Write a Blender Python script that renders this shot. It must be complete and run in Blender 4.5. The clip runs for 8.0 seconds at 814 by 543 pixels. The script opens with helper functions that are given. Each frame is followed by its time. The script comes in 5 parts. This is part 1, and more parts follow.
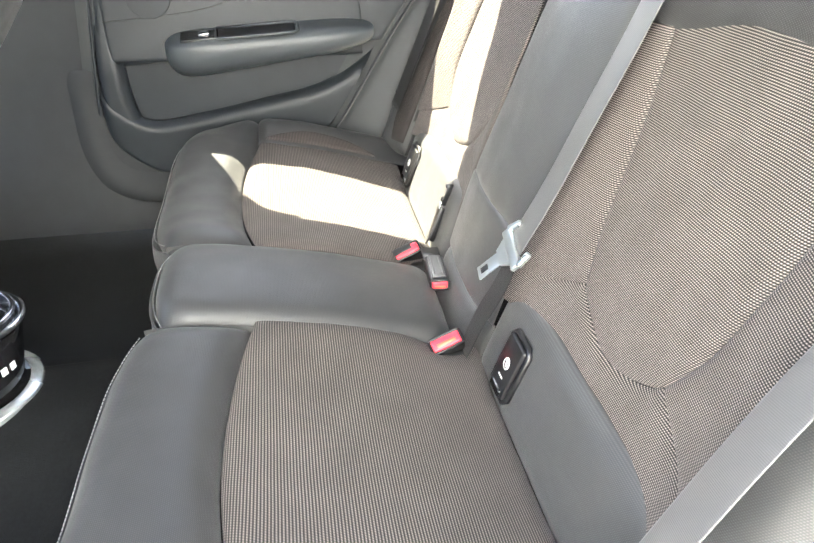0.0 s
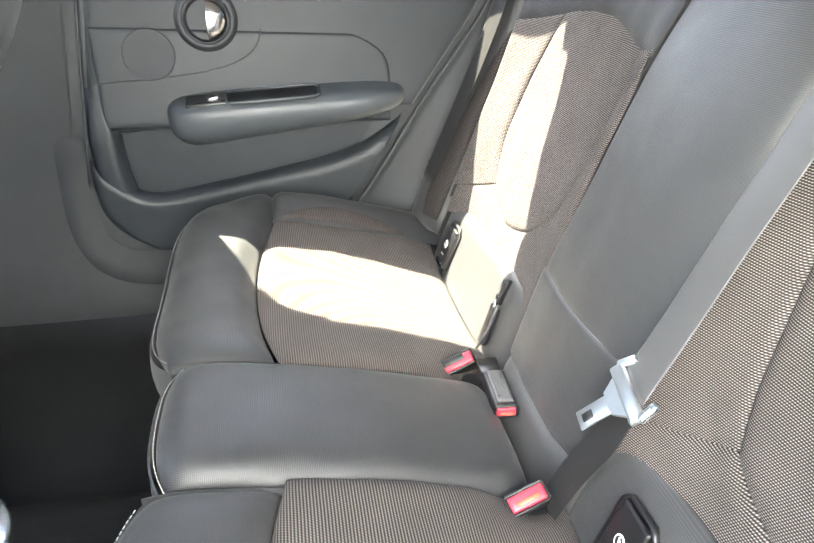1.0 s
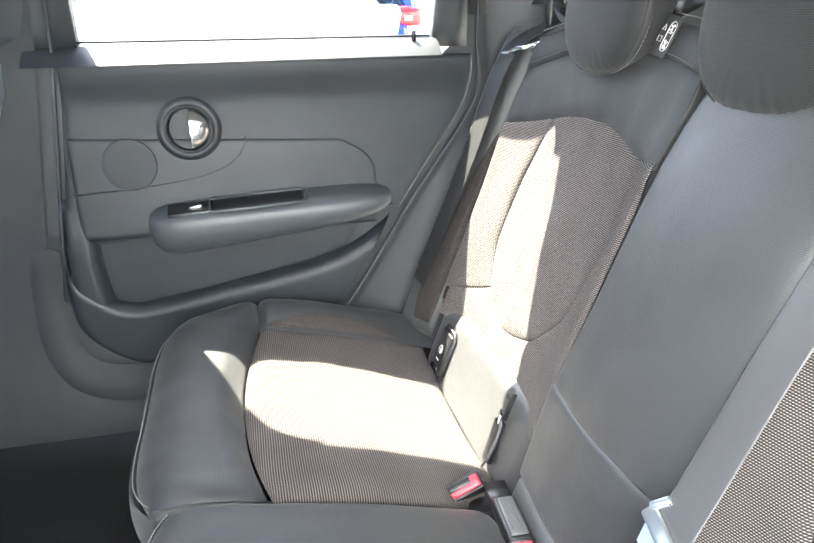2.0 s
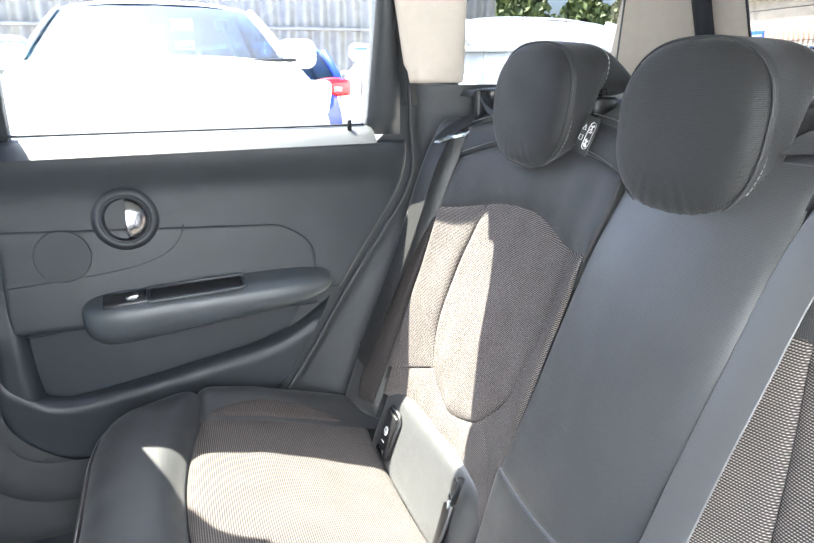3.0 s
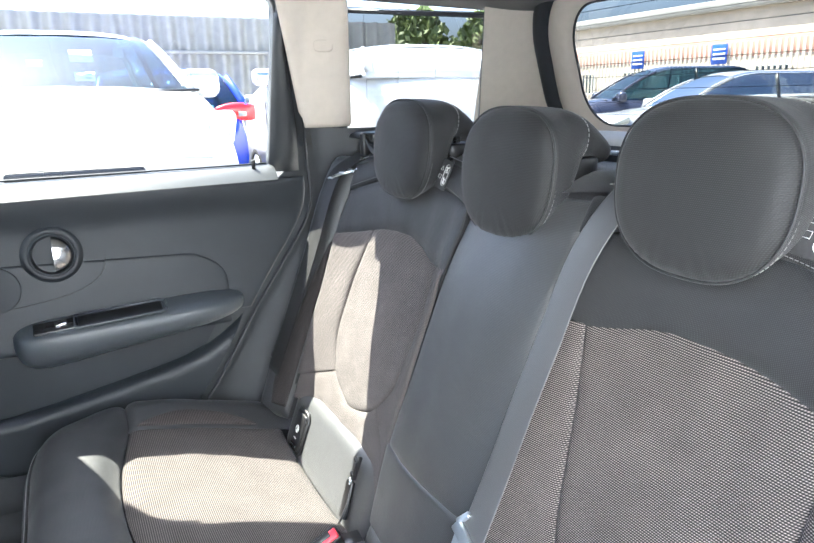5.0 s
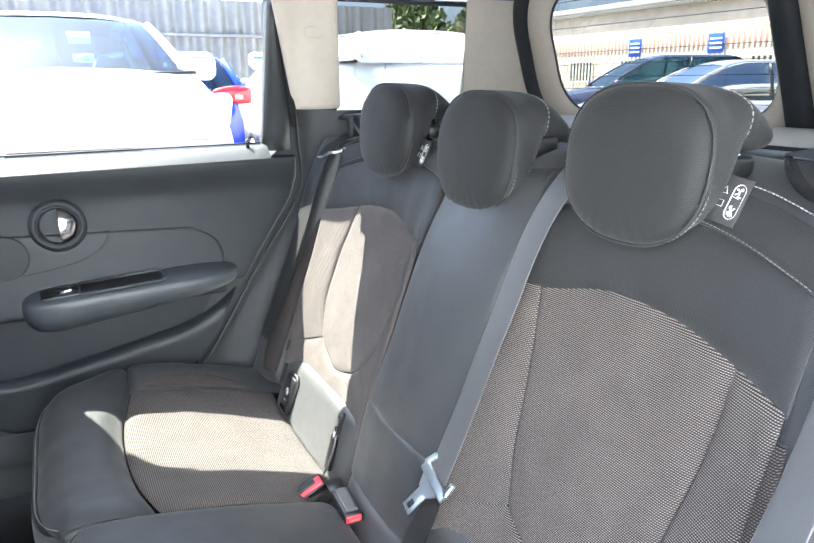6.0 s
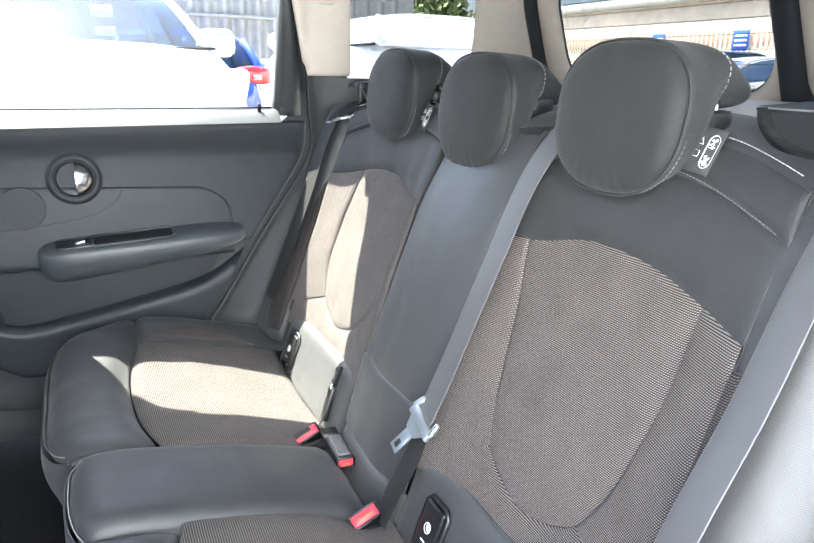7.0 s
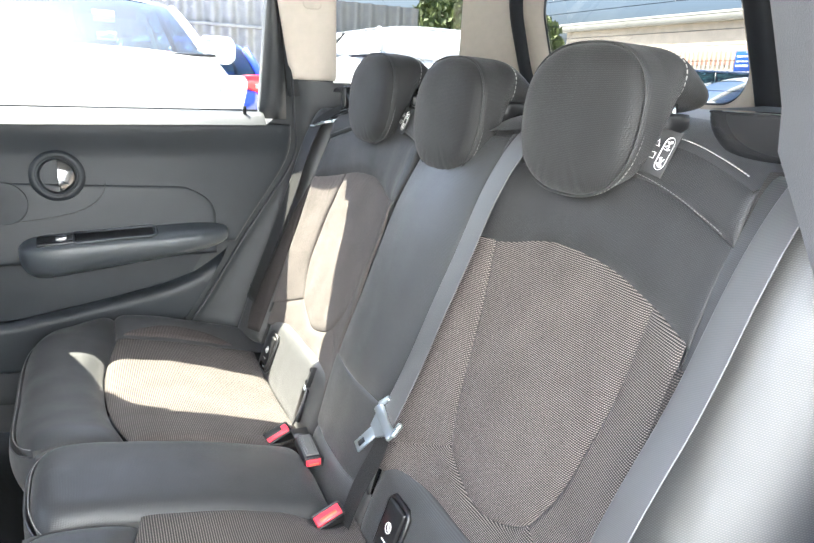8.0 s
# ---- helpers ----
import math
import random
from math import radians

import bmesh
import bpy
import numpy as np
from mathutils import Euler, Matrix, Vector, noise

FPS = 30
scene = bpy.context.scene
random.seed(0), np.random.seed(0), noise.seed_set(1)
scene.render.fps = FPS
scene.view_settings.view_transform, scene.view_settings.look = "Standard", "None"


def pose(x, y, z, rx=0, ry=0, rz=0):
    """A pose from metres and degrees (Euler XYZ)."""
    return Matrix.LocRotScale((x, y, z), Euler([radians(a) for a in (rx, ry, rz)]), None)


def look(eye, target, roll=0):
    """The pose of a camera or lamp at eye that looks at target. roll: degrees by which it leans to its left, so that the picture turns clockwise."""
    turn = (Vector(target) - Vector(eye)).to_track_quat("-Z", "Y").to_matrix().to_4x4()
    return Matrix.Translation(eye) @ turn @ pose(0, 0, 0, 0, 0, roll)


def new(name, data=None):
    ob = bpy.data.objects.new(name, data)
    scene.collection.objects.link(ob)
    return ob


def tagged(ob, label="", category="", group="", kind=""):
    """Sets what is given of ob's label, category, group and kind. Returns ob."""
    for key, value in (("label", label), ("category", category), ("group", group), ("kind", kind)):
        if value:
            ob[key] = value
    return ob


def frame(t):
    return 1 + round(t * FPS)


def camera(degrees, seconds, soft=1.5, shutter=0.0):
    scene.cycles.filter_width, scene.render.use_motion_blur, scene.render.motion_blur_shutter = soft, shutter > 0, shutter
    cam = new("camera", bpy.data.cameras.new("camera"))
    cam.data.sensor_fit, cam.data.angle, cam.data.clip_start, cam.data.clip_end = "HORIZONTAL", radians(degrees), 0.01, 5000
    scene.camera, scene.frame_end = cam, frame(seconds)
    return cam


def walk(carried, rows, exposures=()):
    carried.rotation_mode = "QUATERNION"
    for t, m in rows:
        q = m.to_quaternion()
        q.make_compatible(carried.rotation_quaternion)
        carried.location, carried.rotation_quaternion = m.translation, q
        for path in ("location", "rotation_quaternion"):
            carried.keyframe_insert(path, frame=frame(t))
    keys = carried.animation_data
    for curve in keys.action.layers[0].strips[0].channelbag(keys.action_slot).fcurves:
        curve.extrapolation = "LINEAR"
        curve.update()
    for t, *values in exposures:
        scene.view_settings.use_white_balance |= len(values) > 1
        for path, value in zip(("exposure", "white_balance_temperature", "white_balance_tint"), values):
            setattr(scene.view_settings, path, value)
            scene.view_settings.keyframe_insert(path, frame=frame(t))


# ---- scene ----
cam = camera(62.5, 8.0)
METRES, EYE, TILT, LEAN, TURN = 0.85, 1.06, -31.0, 0.0, -10.2
ROWS = [
    (0.0, 0.0, 0.0, 0.0, -0.0, 0.0, -0.0),
    (0.5, -0.0689, 0.1281, 0.0608, -0.64, 1.53, -0.06),
    (1.0, -0.1069, 0.226, 0.1228, -1.0, 3.58, -0.04),
    (1.5, -0.1303, 0.2859, 0.1772, -1.46, 6.56, 0.87),
    (3.0, -0.1505, 0.2419, 0.2381, -7.72, 14.69, 5.03),
    (3.5, -0.1557, 0.187, 0.2324, -10.94, 15.24, 7.13),
    (4.0, -0.1683, 0.1222, 0.2218, -12.67, 15.51, 8.77),
    (4.5, -0.164, 0.0598, 0.2034, -13.66, 15.57, 9.75),
    (6.0, -0.1622, -0.1011, 0.1031, -14.57, 14.11, 9.07),
    (6.5, -0.1645, -0.1255, 0.0607, -14.2, 13.66, 8.01),
    (7.0, -0.1505, -0.137, 0.0219, -13.98, 13.36, 6.73),
    (7.5, -0.1262, -0.134, 0.0104, -14.19, 13.88, 5.67),
    (8.0, -0.0982, -0.1492, -0.0068, -14.23, 14.41, 5.45),
]
LIGHT = [(0, 5.50, 5600, 7), (1.5, 5.52, 5400, 8), (3, 5.12, 5080, 9), (4.5, 4.83, 4980, 9), (6.5, 4.92, 5020, 8), (8, 5.03, 5230, 8)]
walk(cam, [(t, pose(0, -0.862, EYE, TILT, LEAN, TURN) @ pose(METRES * x, METRES * y, METRES * z, 90 + pitch, roll, yaw)) for t, x, y, z, yaw, pitch, roll in ROWS], LIGHT)

# ---- world, sun ----
SUN_WAY = Vector((0.66, -1.0, -2.3)).normalized()
world = bpy.data.worlds.new("sky")
scene.world = world
world.use_nodes = True
wn = world.node_tree
sky = wn.nodes.new("ShaderNodeTexSky")
sky.sky_type, sky.sun_disc = "NISHITA", False
sky.sun_elevation, sky.sun_rotation = radians(62), radians(-33)
sky.dust_density = 7.0
wn.nodes["Background"].inputs[1].default_value = 0.056
wn.links.new(sky.outputs[0], wn.nodes["Background"].inputs[0])
lamp = bpy.data.lights.new("sun", "SUN")
lamp.energy, lamp.angle, lamp.color = 5.0, radians(0.6), (1.0, 0.81, 0.53)
sun = new("sun", lamp)
sun.matrix_world = look((-3, 7, 12), Vector((-3, 7, 12)) + SUN_WAY)


# ---- materials ----
def material(name, colour, rough=0.5, metal=0.0, grain=0.0, scale=40.0, bump=0.0, bump_scale=300.0, spec=0.5, sheen=0.0, coat=0.0):
    """A plain surface with stains at a large scale and grain at a small one."""
    m = bpy.data.materials.new(name)
    m.use_nodes = True
    n, l = m.node_tree.nodes, m.node_tree.links
    b = n["Principled BSDF"]
    b.inputs["Base Color"].default_value = (*colour, 1)
    b.inputs["Roughness"].default_value, b.inputs["Metallic"].default_value = rough, metal
    b.inputs["Specular IOR Level"].default_value = spec
    b.inputs["Sheen Weight"].default_value, b.inputs["Coat Weight"].default_value = sheen, coat
    co = n.new("ShaderNodeTexCoord")
    if grain:
        t = n.new("ShaderNodeTexNoise")
        t.inputs["Scale"].default_value, t.inputs["Detail"].default_value = scale, 5
        l.new(co.outputs["Object"], t.inputs["Vector"])
        big = n.new("ShaderNodeTexNoise")
        big.inputs["Scale"].default_value, big.inputs["Detail"].default_value = scale / 8, 3
        l.new(co.outputs["Object"], big.inputs["Vector"])
        add = n.new("ShaderNodeMath")
        add.operation = "ADD"
        l.new(t.outputs["Fac"], add.inputs[0]), l.new(big.outputs["Fac"], add.inputs[1])
        r = n.new("ShaderNodeMapRange")
        r.inputs["From Min"].default_value, r.inputs["From Max"].default_value = 0.6, 1.4
        r.inputs["To Min"].default_value, r.inputs["To Max"].default_value = 1 - grain, 1 + grain
        l.new(add.outputs[0], r.inputs["Value"])
        mix = n.new("ShaderNodeVectorMath")
        mix.operation = "SCALE"
        mix.inputs[0].default_value = colour
        l.new(r.outputs[0], mix.inputs["Scale"]), l.new(mix.outputs[0], b.inputs["Base Color"])
        rr = n.new("ShaderNodeMapRange")
        rr.inputs["From Min"].default_value, rr.inputs["From Max"].default_value = 0.3, 0.7
        rr.inputs["To Min"].default_value, rr.inputs["To Max"].default_value = max(rough - 0.08, 0.02), min(rough + 0.08, 1)
        l.new(big.outputs["Fac"], rr.inputs["Value"]), l.new(rr.outputs[0], b.inputs["Roughness"])
    if bump:
        t2 = n.new("ShaderNodeTexNoise")
        t2.inputs["Scale"].default_value, t2.inputs["Detail"].default_value = bump_scale, 3
        l.new(co.outputs["Object"], t2.inputs["Vector"])
        bp = n.new("ShaderNodeBump")
        bp.inputs["Strength"].default_value, bp.inputs["Distance"].default_value = bump, 0.002
        l.new(t2.outputs["Fac"], bp.inputs["Height"]), l.new(bp.outputs[0], b.inputs["Normal"])
    return m


def woven(name, low, high, axis, across, pitch, cross, rough=0.85, sheen=0.3, depth=0.0012, skew=0.5, share=0.35, sharp=1.0, spec=0.2, wobble=0.8, fold=0.0):
    """A woven cloth: ribs of the given pitch along one axis, beaded along the other, in two yarn colours. axis, across: 0 to 2 for x to z, u or v for ways along the surface."""
    m = bpy.data.materials.new(name)
    m.use_nodes = True
    n, l = m.node_tree.nodes, m.node_tree.links
    b = n["Principled BSDF"]
    b.inputs["Roughness"].default_value, b.inputs["Sheen Weight"].default_value = rough, sheen
    b.inputs["Sheen Roughness"].default_value, b.inputs["Specular IOR Level"].default_value = 0.5, spec
    co = n.new("ShaderNodeTexCoord")
    sep = n.new("ShaderNodeSeparateXYZ")
    wob = n.new("ShaderNodeTexNoise")
    wob.inputs["Scale"].default_value = 25
    l.new(co.outputs["Object"], sep.inputs[0]), l.new(co.outputs["Object"], wob.inputs["Vector"])

    def calc(op, a, c):
        k = n.new("ShaderNodeMath")
        k.operation = op
        for i, v in enumerate((a, c)):
            if isinstance(v, (int, float)):
                k.inputs[i].default_value = v
            elif v is not None:
                l.new(v, k.inputs[i])
        return k.outputs[0]
    flat = n.new("ShaderNodeSeparateXYZ")
    l.new(co.outputs["UV"], flat.inputs[0])
    pick = lambda k: flat.outputs["uv".index(k)] if k in ("u", "v") else sep.outputs[k]
    u = calc("MULTIPLY", pick(axis), 2 * math.pi / pitch)
    v = calc("MULTIPLY", pick(across), 2 * math.pi / cross)
    u = calc("ADD", u, calc("MULTIPLY", wob.outputs["Fac"], wobble))
    rib = calc("SINE", u, None)
    rib = calc("ADD", calc("MULTIPLY", rib, 0.5), 0.5)
    bead = calc("SINE", calc("ADD", v, calc("MULTIPLY", u, skew)), None)
    bead = calc("ADD", calc("MULTIPLY", bead, 0.5), 0.5)
    h = calc("ADD", calc("MULTIPLY", rib, 1 - share), calc("MULTIPLY", calc("MULTIPLY", bead, rib), share))
    ramp = n.new("ShaderNodeMix")
    ramp.data_type = "RGBA"
    ramp.inputs[6].default_value, ramp.inputs[7].default_value = (*low, 1), (*high, 1)
    big = n.new("ShaderNodeTexNoise")
    big.inputs["Scale"].default_value, big.inputs["Detail"].default_value = 18, 4
    l.new(co.outputs["Object"], big.inputs["Vector"])
    h = calc("POWER", h, sharp)
    l.new(calc("MULTIPLY", h, calc("ADD", calc("MULTIPLY", big.outputs["Fac"], 0.5), 0.75)), ramp.inputs[0])
    l.new(ramp.outputs[2], b.inputs["Base Color"])
    bp = n.new("ShaderNodeBump")
    bp.inputs["Strength"].default_value, bp.inputs["Distance"].default_value = 0.8, depth
    l.new(h, bp.inputs["Height"]), l.new(bp.outputs[0], b.inputs["Normal"])
    if fold:  # soft creases of a stretched cover
        crease = n.new("ShaderNodeTexNoise")
        crease.inputs["Scale"].default_value, crease.inputs["Detail"].default_value, crease.inputs["Distortion"].default_value = 34, 3, 0.8
        stretch = n.new("ShaderNodeMapping")
        stretch.inputs["Scale"].default_value = (1.0, 0.35, 1.0)
        l.new(co.outputs["Object"], stretch.inputs["Vector"]), l.new(stretch.outputs[0], crease.inputs["Vector"])
        wide = n.new("ShaderNodeBump")
        wide.inputs["Strength"].default_value, wide.inputs["Distance"].default_value = 0.35 * fold, 0.004
        l.new(crease.outputs["Fac"], wide.inputs["Height"]), l.new(wide.outputs[0], bp.inputs["Normal"])
        worn = n.new("ShaderNodeMapRange")
        worn.inputs["From Min"].default_value, worn.inputs["From Max"].default_value = 0.3, 0.7
        worn.inputs["To Min"].default_value, worn.inputs["To Max"].default_value = rough - 0.07, rough + 0.07
        l.new(big.outputs["Fac"], worn.inputs["Value"]), l.new(worn.outputs[0], b.inputs["Roughness"])
    return m


def glass(name, tint, gloss=1.0):
    m = bpy.data.materials.new(name)
    m.use_nodes = True
    n, l = m.node_tree.nodes, m.node_tree.links
    n.remove(n["Principled BSDF"])
    tr, gl, mix, fr = n.new("ShaderNodeBsdfTransparent"), n.new("ShaderNodeBsdfGlossy"), n.new("ShaderNodeMixShader"), n.new("ShaderNodeLayerWeight")
    tr.inputs[0].default_value = (*tint, 1)
    gl.inputs["Roughness"].default_value = 0.02
    fr.inputs["Blend"].default_value = 0.5
    p, k = n.new("ShaderNodeMath"), n.new("ShaderNodeMath")
    p.operation, k.operation = "POWER", "MULTIPLY_ADD"
    p.inputs[1].default_value = 5.0
    k.inputs[1].default_value, k.inputs[2].default_value = 0.9 * gloss, 0.05 * gloss
    l.new(fr.outputs["Facing"], p.inputs[0]), l.new(p.outputs[0], k.inputs[0]), l.new(k.outputs[0], mix.inputs[0])
    l.new(tr.outputs[0], mix.inputs[1]), l.new(gl.outputs[0], mix.inputs[2])
    l.new(mix.outputs[0], n["Material Output"].inputs[0])
    return m


# One leatherette, kept paler where lit; headrest and flank copies darkened for shade.
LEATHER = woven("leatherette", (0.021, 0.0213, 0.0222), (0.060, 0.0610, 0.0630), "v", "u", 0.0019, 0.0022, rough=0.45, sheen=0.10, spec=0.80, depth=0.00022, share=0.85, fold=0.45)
LEATHER_FACE_SHADED = woven("shaded_leatherette_headrest", (0.010, 0.0101, 0.0106), (0.033, 0.0334, 0.0345), 2, 1, 0.0019, 0.0022, rough=0.62, sheen=0.10, spec=0.24, depth=0.00026, share=0.85, fold=0.3)
LEATHER_SIDE_SHADED = woven("shaded_leatherette_flank", (0.013, 0.0131, 0.0137), (0.042, 0.0424, 0.0437), "u", "v", 0.0019, 0.0022, rough=0.56, sheen=0.10, spec=0.32, depth=0.00026, share=0.85, fold=0.4)
# Cushion copy of the leatherette, darkened for the shade low in the cabin.
LEATHER_FLAT_SHADED = woven("shaded_leatherette_seat", (0.012, 0.0124, 0.0132), (0.035, 0.0358, 0.038), "u", "v", 0.0019, 0.0022, rough=0.50, sheen=0.08, spec=0.52, depth=0.00018, share=0.85, fold=0.4)
# The backrests' ribbed cloth again, its colour lowered for shade on the cushions.
CLOTH_FLAT_SHADED = woven("shaded_cloth_seat", (0.012, 0.0105, 0.0100), (0.155, 0.136, 0.126), "u", "v", 0.0033, 0.0030, sheen=0.04, depth=0.0006, sharp=1.4, wobble=0.3)
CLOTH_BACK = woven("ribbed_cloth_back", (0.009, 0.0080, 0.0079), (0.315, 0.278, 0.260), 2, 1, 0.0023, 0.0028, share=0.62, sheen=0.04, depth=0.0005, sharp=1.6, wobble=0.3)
# Bolster copies of the ribbed cloth, with their shade put into the colour.
CLOTH_SIDE_SHADED = woven("shaded_cloth_side", (0.007, 0.0062, 0.0062), (0.125, 0.108, 0.103), 2, 1, 0.0023, 0.0028, share=0.64, sheen=0.04, depth=0.0005, sharp=1.7, wobble=0.3)
CLOTH_BOLSTER_SHADED = woven("shaded_cloth_bolster", (0.012, 0.0105, 0.0102), (0.115, 0.098, 0.092), "u", "v", 0.0033, 0.0030, sheen=0.04, depth=0.0006, sharp=1.4, wobble=0.3)
# Webbing copy darkened as shade, for the far belt and the middle belt's foot.
WEBBING_SHADED = woven("shaded_belt_webbing", (0.008, 0.008, 0.0085), (0.018, 0.018, 0.0185), "v", "u", 0.0016, 0.0030, rough=0.60, sheen=0.03, spec=0.3, depth=0.00020, share=0.1)
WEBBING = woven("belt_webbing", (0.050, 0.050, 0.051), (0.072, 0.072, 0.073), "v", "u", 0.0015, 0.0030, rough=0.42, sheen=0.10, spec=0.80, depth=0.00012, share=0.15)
PLASTIC = material("dark_soft_plastic", (0.028, 0.031, 0.034), 0.45, grain=0.15, scale=30, bump=0.25, bump_scale=900)
DOOR_SKIN = material("door_soft_plastic", (0.019, 0.0225, 0.027), 0.42, grain=0.12, scale=20, bump=0.25, bump_scale=900, spec=0.38)
# Armrest skin paler than the door: light on its top put into the colour.
ARM_LIT = material("lit_armrest_vinyl", (0.060, 0.067, 0.075), 0.38, grain=0.10, scale=20, bump=0.2, bump_scale=900, spec=0.55)
# Trim plastic lightened to carry the doorway light on the near pillar.
PILLAR_LIT = material("lit_pillar_plastic", (0.085, 0.087, 0.092), 0.5, grain=0.12, scale=20, bump=0.25, bump_scale=900)
SILL = material("sill_plastic", (0.026, 0.0275, 0.030), 0.68, grain=0.15, scale=20, bump=0.2, bump_scale=700, spec=0.28)
BLACK = material("black_plastic", (0.012, 0.012, 0.013), 0.35, grain=0.1, bump=0.1)
GLOSS = material("gloss_black", (0.008, 0.008, 0.009), 0.08, grain=0.1, coat=0.5)
SCOOP = material("satin_dark_plastic", (0.022, 0.0225, 0.024), 0.24, grain=0.1, scale=20)
RUBBER = material("rubber_seal", (0.014, 0.016, 0.021), 0.6, grain=0.15, bump=0.15)
CREAM = material("cream_pillar_fabric", (0.53, 0.475, 0.41), 0.85, grain=0.06, scale=60, bump=0.25, bump_scale=1200)
# Headliner is out of view; kept dark to cut the fill light below.
HEADLINER = material("headliner", (0.135, 0.132, 0.127), 0.95, grain=0.05, scale=60, bump=0.3, bump_scale=900)
CARPET = material("carpet", (0.008, 0.0085, 0.009), 0.95, grain=0.35, scale=200, bump=0.8, bump_scale=700, spec=0.1)
CHROME = material("chrome", (0.66, 0.66, 0.67), 0.14, 1.0, grain=0.04, scale=15)
STEEL = material("tongue_steel", (0.62, 0.66, 0.68), 0.28, 0.9, grain=0.06, scale=60)
SATIN = material("satin_silver", (0.55, 0.58, 0.60), 0.3, 0.8, grain=0.05, scale=40)
SATIN_DARK = material("grey_satin_plastic", (0.085, 0.085, 0.087), 0.35, grain=0.06)
RED = material("buckle_red", (0.62, 0.035, 0.06), 0.35, grain=0.06, scale=80)
RED_DEEP = material("buckle_recess", (0.80, 0.10, 0.05), 0.4, grain=0.05)
THREAD = material("stitch_thread", (0.34, 0.34, 0.33), 0.7, grain=0.1)
GREY_THREAD = material("grey_thread", (0.22, 0.22, 0.215), 0.7, grain=0.1)
PRINT = material("white_print", (0.75, 0.75, 0.74), 0.6, grain=0.03)
TAG = material("label_cloth", (0.034, 0.034, 0.035), 0.75, grain=0.15, scale=300, bump=0.3)
HATCH = material("tailgate_trim", (0.58, 0.57, 0.56), 0.5, grain=0.06, scale=40, bump=0.2, bump_scale=800)
# Rear and door panes tinted dark to hold down the brightness outdoors.
WINDOW = glass("dimmed_rear_glass", (0.155, 0.162, 0.162))
DOOR_GLASS = glass("door_glass", (0.385, 0.395, 0.395))
SCREEN = glass("windscreen_glass", (0.60, 0.62, 0.62))
FRONT_GLASS = glass("front_side_glass", (0.76, 0.79, 0.79))
CARGLASS = glass("car_window_glass", (0.22, 0.34, 0.40), 1.0)
PALE_GLASS = glass("reflecting_car_glass", (0.5, 0.54, 0.55), 8.0)
ASPHALT = material("worn_asphalt", (0.26, 0.254, 0.242), 0.9, grain=0.3, scale=60, bump=0.6, bump_scale=200)
BRIGHT_WHITE_PAINT = material("bright_white_paint", (0.78, 0.78, 0.78), 0.25, grain=0.02, scale=4, coat=0.8)
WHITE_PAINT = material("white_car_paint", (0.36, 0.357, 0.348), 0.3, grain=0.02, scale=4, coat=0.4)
# White paper greyed: the dimming by a windscreen put into its colour.
PAPER = material("dimmed_notice_paper", (0.40, 0.40, 0.39), 0.7, grain=0.04, scale=30)
BLUE_PAINT = material("blue_car_paint", (0.010, 0.035, 0.40), 0.25, grain=0.03, scale=4, coat=0.8)
NAVY_PAINT = material("navy_car_paint", (0.045, 0.05, 0.085), 0.25, grain=0.03, scale=4, coat=0.8)
GREY_PAINT = material("grey_car_paint", (0.46, 0.46, 0.465), 0.3, 0.3, grain=0.03, scale=4, coat=0.8)
TAIL_LENS = material("tail_lens", (0.65, 0.012, 0.015), 0.15, grain=0.05, coat=0.6)
LENS = material("lamp_lens", (0.30, 0.32, 0.30), 0.12, grain=0.1, scale=30, coat=0.6)
TYRE = material("tyre", (0.018, 0.018, 0.018), 0.8, grain=0.2)
FENCE_STEEL = material("fence_steel", (0.27, 0.265, 0.245), 0.55, 0.1, grain=0.18, scale=9, bump=0.1)
PALE_STEEL = material("pale_fence", (0.50, 0.46, 0.38), 0.6, grain=0.2, scale=6, bump=0.1)
SIGN_BLUE = material("sign_blue", (0.02, 0.08, 0.42), 0.4, grain=0.04)
BARK = material("bark", (0.14, 0.10, 0.07), 0.9, grain=0.3, bump=0.6, bump_scale=60)
LEAF = material("leaf", (0.105, 0.135, 0.035), 0.6, grain=0.4, scale=12)
PALE_BRICK = material("pale_brick", (0.55, 0.47, 0.36), 0.85, grain=0.2, scale=3, bump=0.4, bump_scale=60)
RED_BRICK = material("red_brick", (0.42, 0.22, 0.16), 0.85, grain=0.2, scale=3, bump=0.4, bump_scale=60)
VIOLET = material("violet_print", (0.30, 0.26, 0.42), 0.6, grain=0.1, scale=20)
# Colour of the added bounce wall, blue to offset the warm sun.
BOUNCE_BLUE = material("bounce_wall_blue", (0.69, 0.725, 0.77), 0.9, grain=0.1, scale=3, bump=0.3, bump_scale=80)


# ---- mesh helpers ----
def empty(name, label, category, group="", kind="", at=(0, 0, 0)):
    ob = new(name)
    ob.location = at
    return tagged(ob, label, category, group, kind)


def part(name, bm, mat, parent=None, label="", smooth=True):
    me = bpy.data.meshes.new(name)
    bm.normal_update()
    bm.to_mesh(me)
    bm.free()
    me.materials.append(mat)
    if smooth:
        me.polygons.foreach_set("use_smooth", [True] * len(me.polygons))
    ob = new(name, me)
    if parent is not None:
        ob.parent = parent
        ob.matrix_parent_inverse = Matrix.Translation(-parent.location) if parent.parent is None else Matrix()
    return tagged(ob, label) if label else ob


